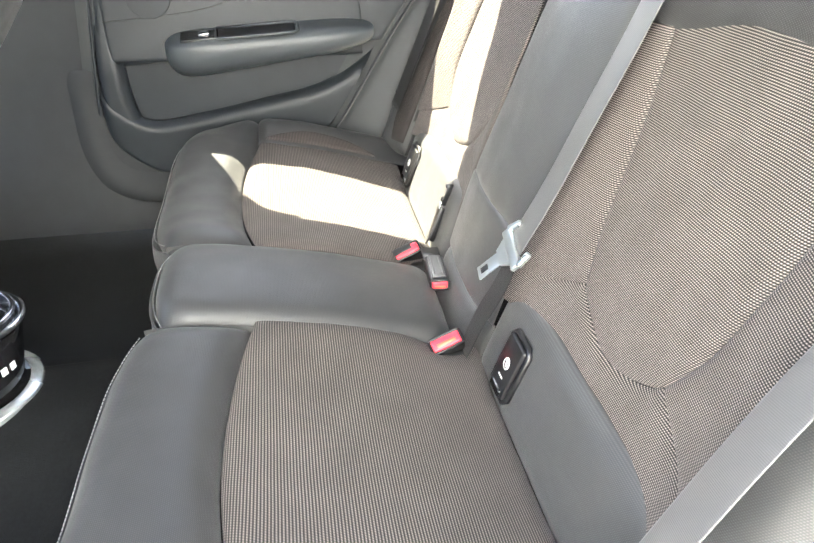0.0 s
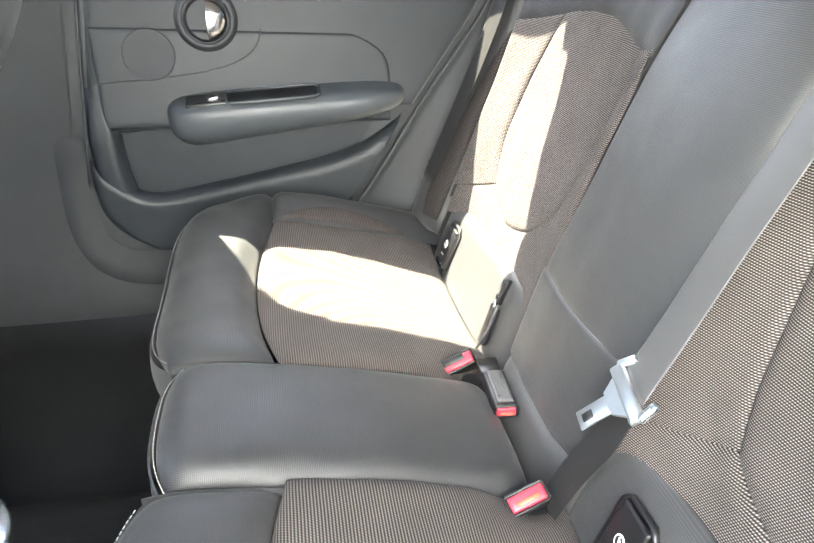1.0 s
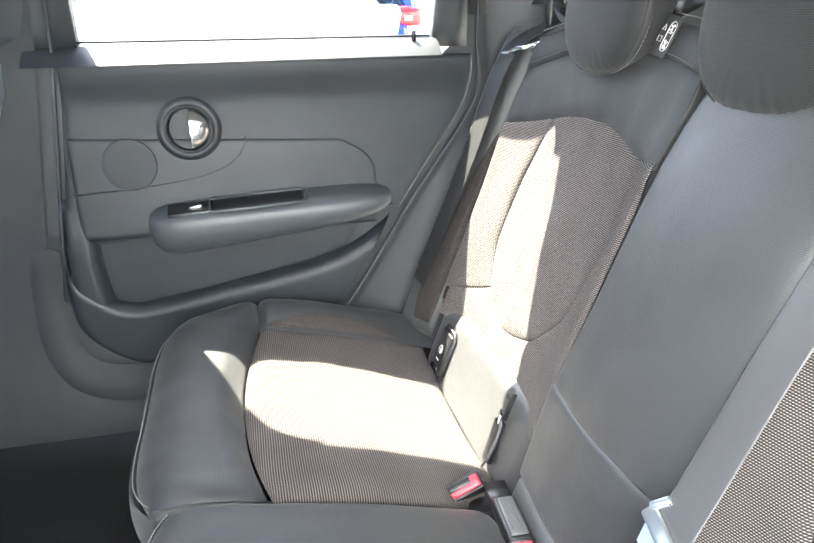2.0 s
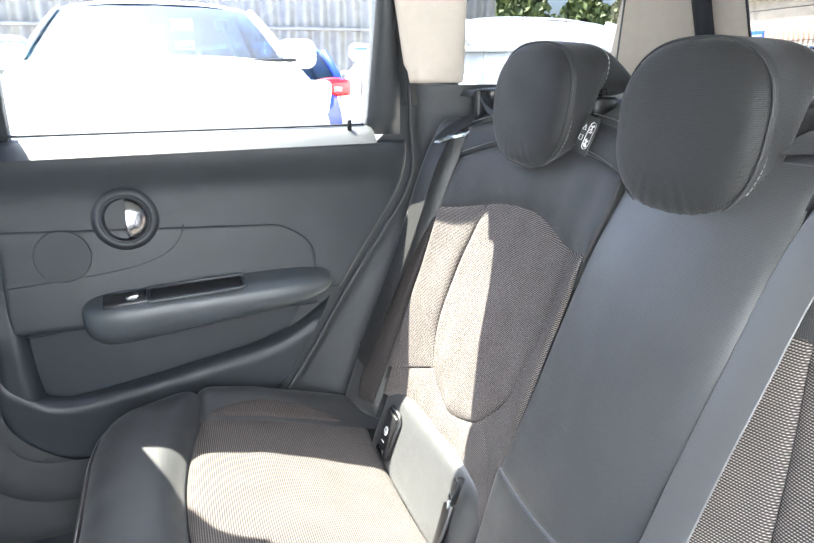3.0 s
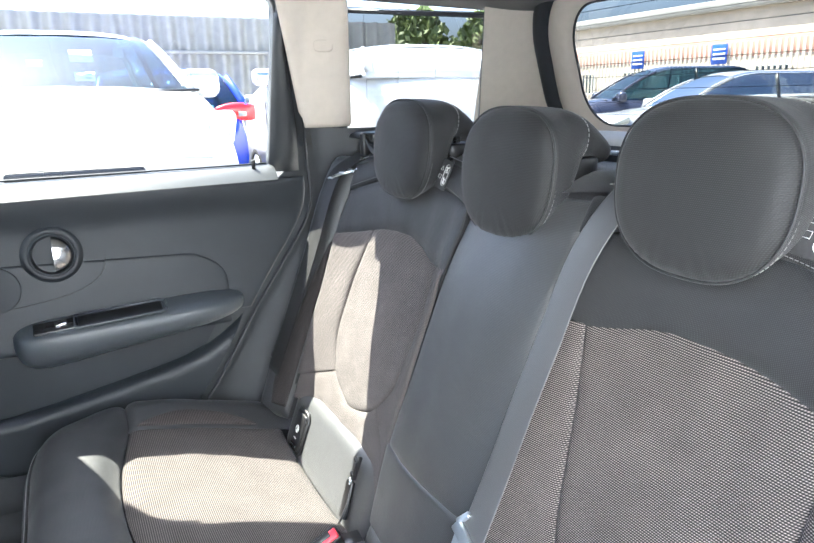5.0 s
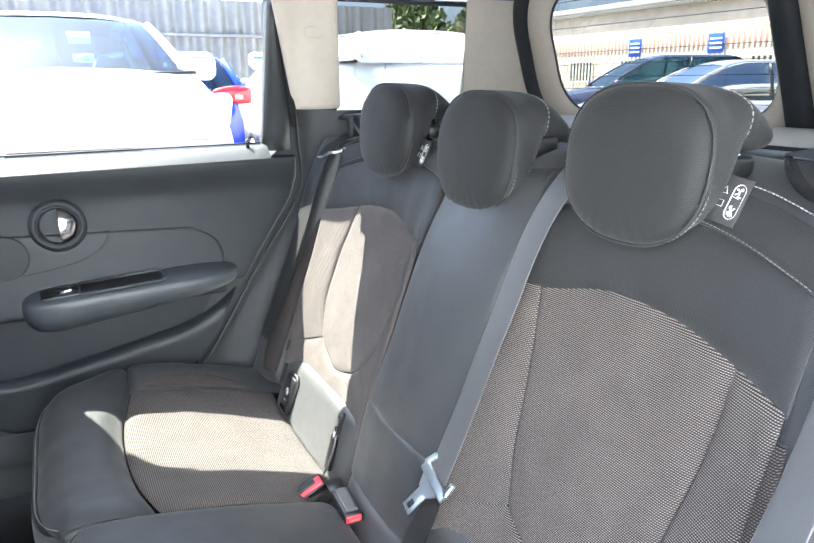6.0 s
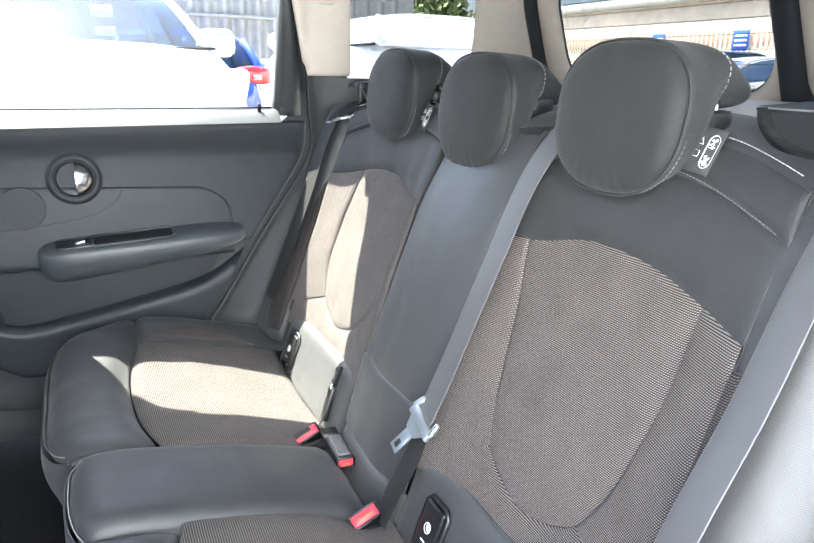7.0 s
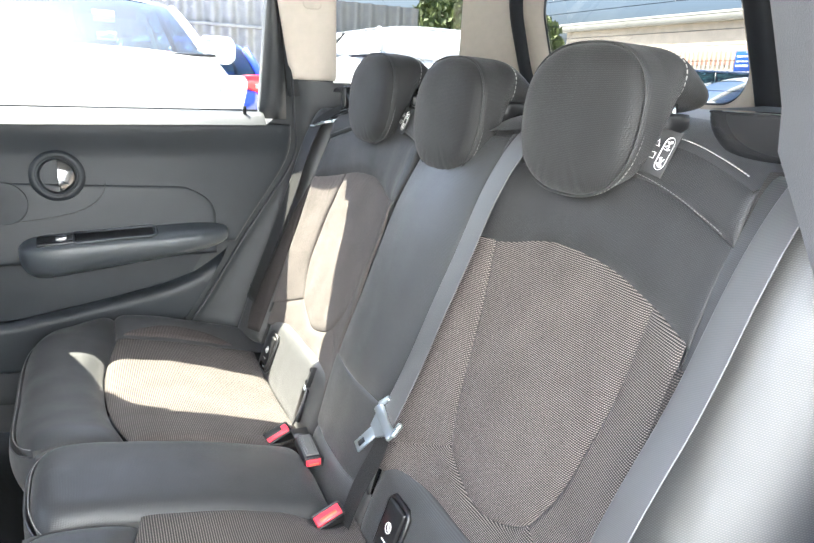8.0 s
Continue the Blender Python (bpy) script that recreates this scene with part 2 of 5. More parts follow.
def spline(xs, ys):
    """A smooth curve through a few knots, straight beyond the ends."""
    xs, ys = np.array(xs, float), np.array(ys, float)
    k = len(xs)
    a, r, h = np.zeros((k, k)), np.zeros(k), np.diff(xs)
    a[0, 0] = a[-1, -1] = 1
    for i in range(1, k - 1):
        a[i, i - 1:i + 2] = h[i - 1], 2 * (h[i - 1] + h[i]), h[i]
        r[i] = 6 * ((ys[i + 1] - ys[i]) / h[i] - (ys[i] - ys[i - 1]) / h[i - 1])
    s = np.linalg.solve(a, r)

    def at(x):
        if x <= xs[0] or x >= xs[-1]:
            i = 0 if x <= xs[0] else k - 2
            e = 0 if x <= xs[0] else k - 1
            slope = (ys[i + 1] - ys[i]) / h[i] - h[i] / 6 * ((2 * s[i] + s[i + 1]) if e == 0 else -(s[i] + 2 * s[i + 1]))
            return float(ys[e] + slope * (x - xs[e]))
        i = int(np.searchsorted(xs, x)) - 1
        p, q = (xs[i + 1] - x) / h[i], (x - xs[i]) / h[i]
        return float(p * ys[i] + q * ys[i + 1] + ((p ** 3 - p) * s[i] + (q ** 3 - q) * s[i + 1]) * h[i] ** 2 / 6)
    return at


def steps(n):
    """n + 1 values from 0 to 1, closer together at both ends."""
    return [0.5 - 0.5 * math.cos(math.pi * i / n) * (0.72 + 0.28 * abs(math.cos(math.pi * i / n))) for i in range(n + 1)]


def smooth01(x):
    x = min(max(x, 0.0), 1.0)
    return x * x * (3 - 2 * x)


def sheet(fn, us, vs, bm=None, wrap=None):
    """A grid of faces. Its texture runs along the surface; wrap, the way a panel faces, ties it to the seat's own axes."""
    bm = bm or bmesh.new()
    rows = [[bm.verts.new(fn(u, v)) for v in vs] for u in us]
    p = np.array([[tuple(q.co) for q in r] for r in rows])
    run_u, run_v = np.zeros(p.shape[:2]), np.zeros(p.shape[:2])
    run_u[1:] = np.cumsum(np.linalg.norm(np.diff(p, axis=0), axis=2), axis=0)
    run_v[:, 1:] = np.cumsum(np.linalg.norm(np.diff(p, axis=1), axis=2), axis=1)
    if wrap is not None:
        m, k = len(rows) // 2, len(vs) // 2
        if abs(wrap[0]) > 0.5:
            run_u = (run_u - run_u[m]) * np.sign(p[-1, :, 1] - p[0, :, 1]) + p[m, :, 1]
            run_v = p[:, :, 2] * 1.06
        elif abs(wrap[2]) > 0.5:
            run_u = run_u - run_u[m] + p[m, :, 0]
            run_v = (run_v - run_v[:, k:k + 1]) * np.sign(p[:, -1:, 1] - p[:, :1, 1]) + p[:, k:k + 1, 1]
    layer = bm.loops.layers.uv.verify()
    for i, (a, b) in enumerate(zip(rows, rows[1:])):
        for j in range(len(vs) - 1):
            f = bm.faces.new((a[j], b[j], b[j + 1], a[j + 1]))
            for loop, (x, y) in zip(f.loops, ((i, j), (i + 1, j), (i + 1, j + 1), (i, j + 1))):
                loop[layer].uv = (run_u[x, y], run_v[x, y])
    return bm


def pad(surf, dom, size, front, nu=40, nv=40, puff=0.004, sink=0.007, edge=0.012, open_sides=""):
    """An upholstered panel on surf over the region dom(u, v), about size metres, puffed in the middle and drawn in at its seams.
    open_sides: of l r b t, those without a seam."""
    def place(u, v):
        return Vector(surf(*dom(u, v)))

    def at(u, v):
        p, e = place(u, v), 1e-3
        u0, u1, v0, v1 = max(u - e, 0), min(u + e, 1), max(v - e, 0), min(v + e, 1)
        n = (place(u1, v) - place(u0, v)).cross(place(u, v1) - place(u, v0))
        n = n.normalized() if n.length > 1e-12 else Vector(front)
        if n.dot(front) < 0:
            n = -n
        d = [u * size[0] if "l" not in open_sides else 9, (1 - u) * size[0] if "r" not in open_sides else 9,
             v * size[1] if "b" not in open_sides else 9, (1 - v) * size[1] if "t" not in open_sides else 9]
        f = 1.0
        for k in d:
            q = min(k / edge, 1)
            f *= math.sqrt(max(0, 1 - (1 - q) ** 2))
        dome = math.sqrt(max(0, 16 * u * (1 - u) * v * (1 - v)))
        return p + n * (-sink + sink * f + puff * f * dome)
    return sheet(at, steps(nu), steps(nv), wrap=front)


def tube(points, r, seg=8, closed=False, bm=None, flat=1.0, side=None):
    """A round cord along points."""
    bm = bm or bmesh.new()
    pts = [Vector(p) for p in points]
    rings, side = [], Vector(side) if side else None
    for i, p in enumerate(pts):
        a = pts[i - 1] if i or closed else p
        b = pts[(i + 1) % len(pts)] if i < len(pts) - 1 or closed else p
        w = (b - a).normalized()
        if side is None:
            side = w.orthogonal().normalized()
        side = (side - w * side.dot(w)).normalized()
        up = w.cross(side)
        rings.append([bm.verts.new(p + r * (math.cos(t) * side + flat * math.sin(t) * up)) for t in (2 * math.pi * k / seg for k in range(seg))])
    for a, b in list(zip(rings, rings[1:])) + ([(rings[-1], rings[0])] if closed else []):
        for k in range(seg):
            bm.faces.new((a[k], a[(k + 1) % seg], b[(k + 1) % seg], b[k]))
    if not closed:
        bm.faces.new(rings[0][::-1]), bm.faces.new(rings[-1])
    return bm


def rbox(size, m=None, bevel=0.004, seg=3, bm=None):
    """A box of that size with rounded edges, at the pose m."""
    b = bmesh.new()
    bmesh.ops.create_cube(b, size=1)
    bmesh.ops.scale(b, vec=size, verts=b.verts)
    if bevel:
        bmesh.ops.bevel(b, geom=b.edges[:], offset=bevel, segments=seg, profile=0.5, affect="EDGES")
    bmesh.ops.transform(b, matrix=m or Matrix(), verts=b.verts)
    if bm is None:
        return b
    me = bpy.data.meshes.new("tmp")
    b.to_mesh(me), b.free()
    bm.from_mesh(me)
    bpy.data.meshes.remove(me)
    return bm


def loft(rings, caps=True, bm=None):
    """A skin over rings of points, with its texture running round and along it."""
    bm = bm or bmesh.new()
    vs = [[bm.verts.new(p) for p in r] for r in rings]
    k = len(vs[0])
    p = np.array([[tuple(v.co) for v in r] for r in vs])
    girth = np.linalg.norm(np.roll(p, -1, axis=1) - p, axis=2)
    span = max(girth.sum(axis=1).max(), 1e-6)
    round_at = np.concatenate([np.zeros((len(vs), 1)), np.cumsum(girth, axis=1)], axis=1) / np.maximum(girth.sum(axis=1, keepdims=True), 1e-6) * span
    along = np.concatenate([[0], np.cumsum(np.linalg.norm(np.diff(p, axis=0), axis=2).mean(axis=1))])
    layer = bm.loops.layers.uv.verify()
    for r, (a, b) in enumerate(zip(vs, vs[1:])):
        for i in range(k):
            f = bm.faces.new((a[i], a[(i + 1) % k], b[(i + 1) % k], b[i]))
            for loop, (x, y) in zip(f.loops, ((r, i), (r, i + 1), (r + 1, i + 1), (r + 1, i))):
                loop[layer].uv = (round_at[x, y], along[x])
    if caps:
        bm.faces.new(vs[0][::-1]), bm.faces.new(vs[-1])
    bmesh.ops.recalc_face_normals(bm, faces=bm.faces)
    return bm


def resample(points, step):
    """Points at even steps along a line, with the way at each."""
    pts = [Vector(p) for p in points]
    out, left = [], 0.0
    for a, b in zip(pts, pts[1:]):
        d = (b - a).length
        while left < d:
            out.append((a.lerp(b, left / d), (b - a) / d))
            left += step
        left -= d
    return out


def stitches(points, step=0.0055, size=0.0009):
    """A row of short raised stitches."""
    bm = bmesh.new()
    for p, w in resample(points, step):
        tube([p - w * step * 0.33, p, p + w * step * 0.33], size, 5, bm=bm)
    return bm


def strap(points, sides, width, thick=0.0014, seg=2):
    """A flat webbing along points; sides gives the way across it at each."""
    rings = []
    for i, (p, s) in enumerate(zip(points, sides)):
        p, s = Vector(p), Vector(s).normalized()
        a, b = Vector(points[max(i - 1, 0)]), Vector(points[min(i + 1, len(points) - 1)])
        n = (b - a).cross(s).normalized() * thick / 2
        rings.append([p - s * width / 2 - n * 0.4, p - s * width / 2 + n * 0.4, p - s * width * 0.46 + n, p + s * width * 0.46 + n,
                      p + s * width / 2 + n * 0.4, p + s * width / 2 - n * 0.4, p + s * width * 0.46 - n, p - s * width * 0.46 - n])
    return loft(rings)


def curve_points(knots, n=60):
    """A smooth line through knots in space."""
    t = [0.0]
    for a, b in zip(knots, knots[1:]):
        t.append(t[-1] + (Vector(b) - Vector(a)).length)
    f = [spline(t, [k[i] for k in knots]) for i in range(3)]
    return [Vector([g(t[-1] * i / n) for g in f]) for i in range(n + 1)]


# ---- seat forms ----
SEAT = 0.335
cush_line = spline([-0.27, -0.22, -0.15, -0.06, 0.05, 0.14, 0.20, 0.28], [0.538, 0.560, 0.564, 0.549, 0.526, 0.502, 0.486, 0.462])
back_line = spline([0.55, 0.60, 0.65, 0.72, 0.80, 0.90, 1.00, 1.05, 1.08], [0.280, 0.297, 0.314, 0.338, 0.368, 0.400, 0.424, 0.444, 0.464])
mid_line = spline([0.44, 0.55, 0.65, 0.75, 0.85, 0.93, 1.00, 1.06], [0.222, 0.252, 0.280, 0.314, 0.347, 0.376, 0.412, 0.446])


def cushion(x, y):
    """The height of the seat over the plan."""
    r = abs(y)
    q = (r - SEAT) / 0.23
    z = cush_line(x) - 0.020 * (1 - min(q * q, 1.0))
    z -= 0.022 * math.exp(-((x - 0.185) / 0.040) ** 2 - ((r - 0.118) / 0.035) ** 2)
    return (x, y, z + 0.034 * smooth01((x + 0.17) / 0.12) * math.exp(-((r - 0.625) / 0.045) ** 2) + 0.0022 * noise.noise((x * 17, y * 17, 3.0)))


def mid_cushion(x, y):
    return (x, y, cush_line(x) + 0.006 - 0.010 * (y / 0.11) ** 2 + 0.0020 * noise.noise((x * 15, y * 15, 5.0)))


def backrest(y, z):
    """The front of an outer backrest: dished between its bolsters."""
    q = (abs(y) - SEAT) / 0.22
    return (back_line(z) - 0.026 * (1 - 0.6 * smooth01((z - 0.90) / 0.1)) * min(q ** 4, 1.6) + 0.008 * (1 - min(q * q, 1)) + 0.0022 * noise.noise((y * 19, z * 13, 1.0)), y, z)


def mid_back(y, z):
    return (mid_line(z) + 0.010 * ((y + MID(z)) / 0.12) ** 2 + 0.0020 * noise.noise((y * 16, z * 11, 7.0)), y, z)


def lower_back(y, z):
    """The slanting panel between cushion and backrest."""
    return (0.236 + (z - 0.455) * 0.36, y, z)


def cushion_front(r):
    return -0.255 + 0.047 * abs((r - 0.36) / 0.25) ** (4 if r < 0.36 else 6)


def cushion_seam(r):
    return -0.066 - 0.034 * (1 - min(((r - SEAT) / 0.235) ** 2, 1.0))


def mix(a, b, t):
    return a + (b - a) * t


INNER = {1: spline([0.45, 0.65, 0.80, 0.93, 1.05], [0.130, 0.120, 0.104, 0.094, 0.092]), -1: spline([0.45, 0.65, 0.80, 0.93, 1.05], [0.130, 0.124, 0.140, 0.148, 0.145])}
cloth_top = spline([0.09, 0.19, 0.26, 0.34, 0.41, 0.48, 0.545], [0.922, 0.914, 0.932, 0.936, 0.928, 0.912, 0.900])
SEAM_IN = {1: spline([0.60, 0.645, 0.69, 0.76, 0.84, 0.92], [0.262, 0.238, 0.194, 0.164, 0.150, 0.154]), -1: spline([0.60, 0.645, 0.69, 0.76, 0.84, 0.92], [0.275, 0.252, 0.236, 0.220, 0.204, 0.190])}
SEAM_OUT = {1: spline([0.60, 0.645, 0.69, 0.76, 0.84, 0.92], [0.410, 0.434, 0.456, 0.468, 0.462, 0.436]), -1: spline([0.60, 0.645, 0.69, 0.76, 0.84, 0.92], [0.410, 0.432, 0.456, 0.474, 0.484, 0.485])}
shoulder = spline([0.09, 0.20, 0.34, 0.45, 0.555], [1.018, 1.033, 1.038, 1.023, 0.993])
crest = spline([0.09, 0.20, 0.34, 0.45, 0.555], [1.062, 1.074, 1.078, 1.070, 1.046])
UP, FWD = (0, 0, 1), (-1, 0, 0)


def MID(z):
    """How far the middle panel's centre line lies towards the open doorway."""
    return (INNER[-1](z) - INNER[1](z)) / 2


def bowl_bottom(f):
    """The lower rim of the cloth insert across its width."""
    return 0.645 - 0.035 * (1 - (2 * f - 1) ** 2) ** 0.8


def outer_cushion(s, label):
    ob = empty("seat_cushion", label, "car seat", "rear seats", at=(0, s * SEAT, 0.40))
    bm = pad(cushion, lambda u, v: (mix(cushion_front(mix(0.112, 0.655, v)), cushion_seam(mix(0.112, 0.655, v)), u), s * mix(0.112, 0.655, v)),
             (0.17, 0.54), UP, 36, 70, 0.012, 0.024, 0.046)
    part("front_panel", bm, LEATHER_FLAT_SHADED, ob)
    bm = pad(cushion, lambda u, v: (mix(cushion_seam(mix(0.104, 0.568, v)), 0.240, u), s * mix(0.104, 0.568, v)),
             (0.27, 0.46), UP, 50, 60, 0.010, 0.012, 0.022)
    part("cloth_insert", bm, CLOTH_FLAT_SHADED, ob, "ribbed brown-grey cloth insert")
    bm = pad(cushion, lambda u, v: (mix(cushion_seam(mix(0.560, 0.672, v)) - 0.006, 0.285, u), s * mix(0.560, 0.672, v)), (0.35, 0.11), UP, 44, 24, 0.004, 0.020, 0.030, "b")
    part("side_bolster", bm, LEATHER_FLAT_SHADED, ob)
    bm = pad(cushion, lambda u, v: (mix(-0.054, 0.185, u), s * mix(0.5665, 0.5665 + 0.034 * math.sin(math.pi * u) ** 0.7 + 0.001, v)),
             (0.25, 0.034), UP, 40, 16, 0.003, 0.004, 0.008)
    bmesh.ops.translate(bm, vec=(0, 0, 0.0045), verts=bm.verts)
    part("bolster_cloth", bm, CLOTH_BOLSTER_SHADED, ob, "half-moon cloth panel")

    def fascia(u, v):
        r = mix(0.105, 0.66, v)
        top = cushion(cushion_front(r), s * r)
        z = mix(top[2] - 0.022, 0.34, u)
        return (top[0] - 0.001 - 0.005 * math.sin(math.pi * min(u * 2.2, 1)) + 0.05 * u * u, s * r, z)
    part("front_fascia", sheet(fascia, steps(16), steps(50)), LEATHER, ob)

    def flank(u, v):
        x = mix(cushion_front(0.112), 0.21, u)
        z = cushion(x, s * 0.112)[2] - 0.012
        return (x, s * (0.112 + 0.004 * v), mix(z, 0.36, v))
    part("inner_flank", sheet(flank, steps(20), steps(6)), LEATHER, ob)
    line = [Vector(cushion(cushion_front(r) - 0.0005, s * r)) - Vector((0, 0, 0.0225)) for r in np.linspace(0.112, 0.655, 60)]
    part("piping", tube(line, 0.0013, 8), LEATHER_FLAT_SHADED, ob, "black piping cord")
    line = [Vector(cushion(cushion_front(r) + 0.0042, s * r)) - Vector((0, 0, 0.0118)) for r in np.linspace(0.125, 0.645, 60)]
    part("stitching", stitches(line, 0.0055, 0.0006), THREAD, ob, "pale stitching")
    # Raised black block stands for the shade in the hollow round the buckle.
    part("buckle_hollow_shade", rbox((0.078, 0.030, 0.020), pose(0.190, s * 0.126, cushion(0.190, s * 0.126)[2] - 0.005), 0.008, 3), BLACK, ob, "black block for the dark hollow round the buckle")
    return ob


def middle_cushion():
    ob = empty("seat_cushion", "narrow black leatherette middle seat cushion between the outer ones", "car seat", "rear seats", at=(0, 0, 0.40))
    front = lambda y: -0.212 + 0.022 * abs(y / 0.112) ** 3
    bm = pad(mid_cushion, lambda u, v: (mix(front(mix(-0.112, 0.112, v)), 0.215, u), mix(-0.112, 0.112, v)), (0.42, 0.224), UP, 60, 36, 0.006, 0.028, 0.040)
    part("top_panel", bm, LEATHER_FLAT_SHADED, ob)

    def fascia(u, v):
        y = mix(-0.112, 0.112, v)
        top = mid_cushion(front(y), y)
        return (top[0] - 0.001 - 0.005 * math.sin(math.pi * min(u * 2.2, 1)) + 0.05 * u * u, y, mix(top[2] - 0.024, 0.34, u))
    part("front_fascia", sheet(fascia, steps(16), steps(24)), LEATHER, ob)
    line = [Vector(mid_cushion(front(y) - 0.001, y)) - Vector((0, 0, 0.020)) for y in np.linspace(-0.112, 0.112, 30)]
    part("piping", tube(line, 0.0015, 8), LEATHER_FLAT_SHADED, ob, "black piping cord")
    line = [Vector(mid_cushion(front(y) + 0.0042, y)) - Vector((0, 0, 0.0140)) for y in np.linspace(-0.106, 0.106, 30)]
    part("stitching", stitches(line, 0.0055, 0.0006), THREAD, ob, "pale stitching")


def tether_cover(ob, y, open_lid):
    """A child-seat anchor in the lower panel: a hinged black lid, or the bare pocket with its steel bar."""
    up = Vector((0.36, 0, 1)).normalized()
    m = Matrix.Translation(Vector(lower_back(y, 0.510)) + Vector((-0.004, 0, 0.002))) @ Matrix((up, (0, 1, 0), up.cross((0, 1, 0)))).transposed().to_4x4() @ Matrix.Diagonal((0.86, 0.84, 0.9, 1))
    if not open_lid:
        lid = part("anchor_cover", rbox((0.090, 0.058, 0.012), m @ pose(0, 0, 0.004), 0.005, 4), BLACK, ob, "hinged black plastic anchor cover")
        part("cover_frame", tube([m @ Vector((0.050 * a, 0.034 * b, 0.002)) for a, b in ((-1, -0.7), (-0.8, -1), (0.8, -1), (1, -0.7), (1, 0.7), (0.8, 1), (-0.8, 1), (-1, 0.7))], 0.004, 8, True), BLACK, lid)
        part("finger_pull", rbox((0.014, 0.040, 0.014), m @ pose(-0.040, 0, 0.006), 0.005, 4), GLOSS, lid)
        ring = [m @ Vector((0.004 + 0.0085 * math.cos(a), 0.0085 * math.sin(a), 0.0106)) for a in np.linspace(0, 2 * math.pi, 24, False)]
        part("symbol_ring", tube(ring, 0.0011, 6, True, flat=0.5), PRINT, lid, "white printed ring")
        blob = bmesh.new()
        rbox((0.008, 0.005, 0.001), m @ pose(0.003, -0.001, 0.0106, rz=25), 0.0004, 1, blob)
        rbox((0.003, 0.003, 0.001), m @ pose(0.008, 0.002, 0.0106), 0.0004, 1, blob)
        part("symbol_seat", blob, PRINT, lid)
        part("symbol_bar", rbox((0.003, 0.016, 0.001), m @ pose(-0.019, 0, 0.0106), 0.0004, 1), PRINT, lid, "plain white bar of print")
    else:
        part("anchor_pocket", rbox((0.078, 0.026, 0.010), m @ pose(-0.010, 0.0, 0.004, rz=8), 0.004, 3), BLACK, ob, "open black anchor pocket")
        part("pocket_rim", tube(curve_points([m @ Vector(p) for p in ((-0.068, -0.002, 0.010), (-0.030, -0.018, 0.012), (0.010, -0.020, 0.012), (0.036, -0.016, 0.012))], 16), 0.0022, 8), SATIN_DARK, ob)
        part("hinge_plate", rbox((0.050, 0.006, 0.010), m @ pose(0.062, -0.010, 0.008), 0.002, 2), BLACK, ob)
        for a in (0.048, 0.078):
            part("hinge_lug", rbox((0.011, 0.013, 0.012), m @ pose(a, -0.004, 0.010), 0.005, 3), BLACK, ob)
        part("spring_clip", rbox((0.016, 0.004, 0.006), m @ pose(0.034, -0.006, 0.012, rz=15), 0.0015, 2), STEEL, ob)


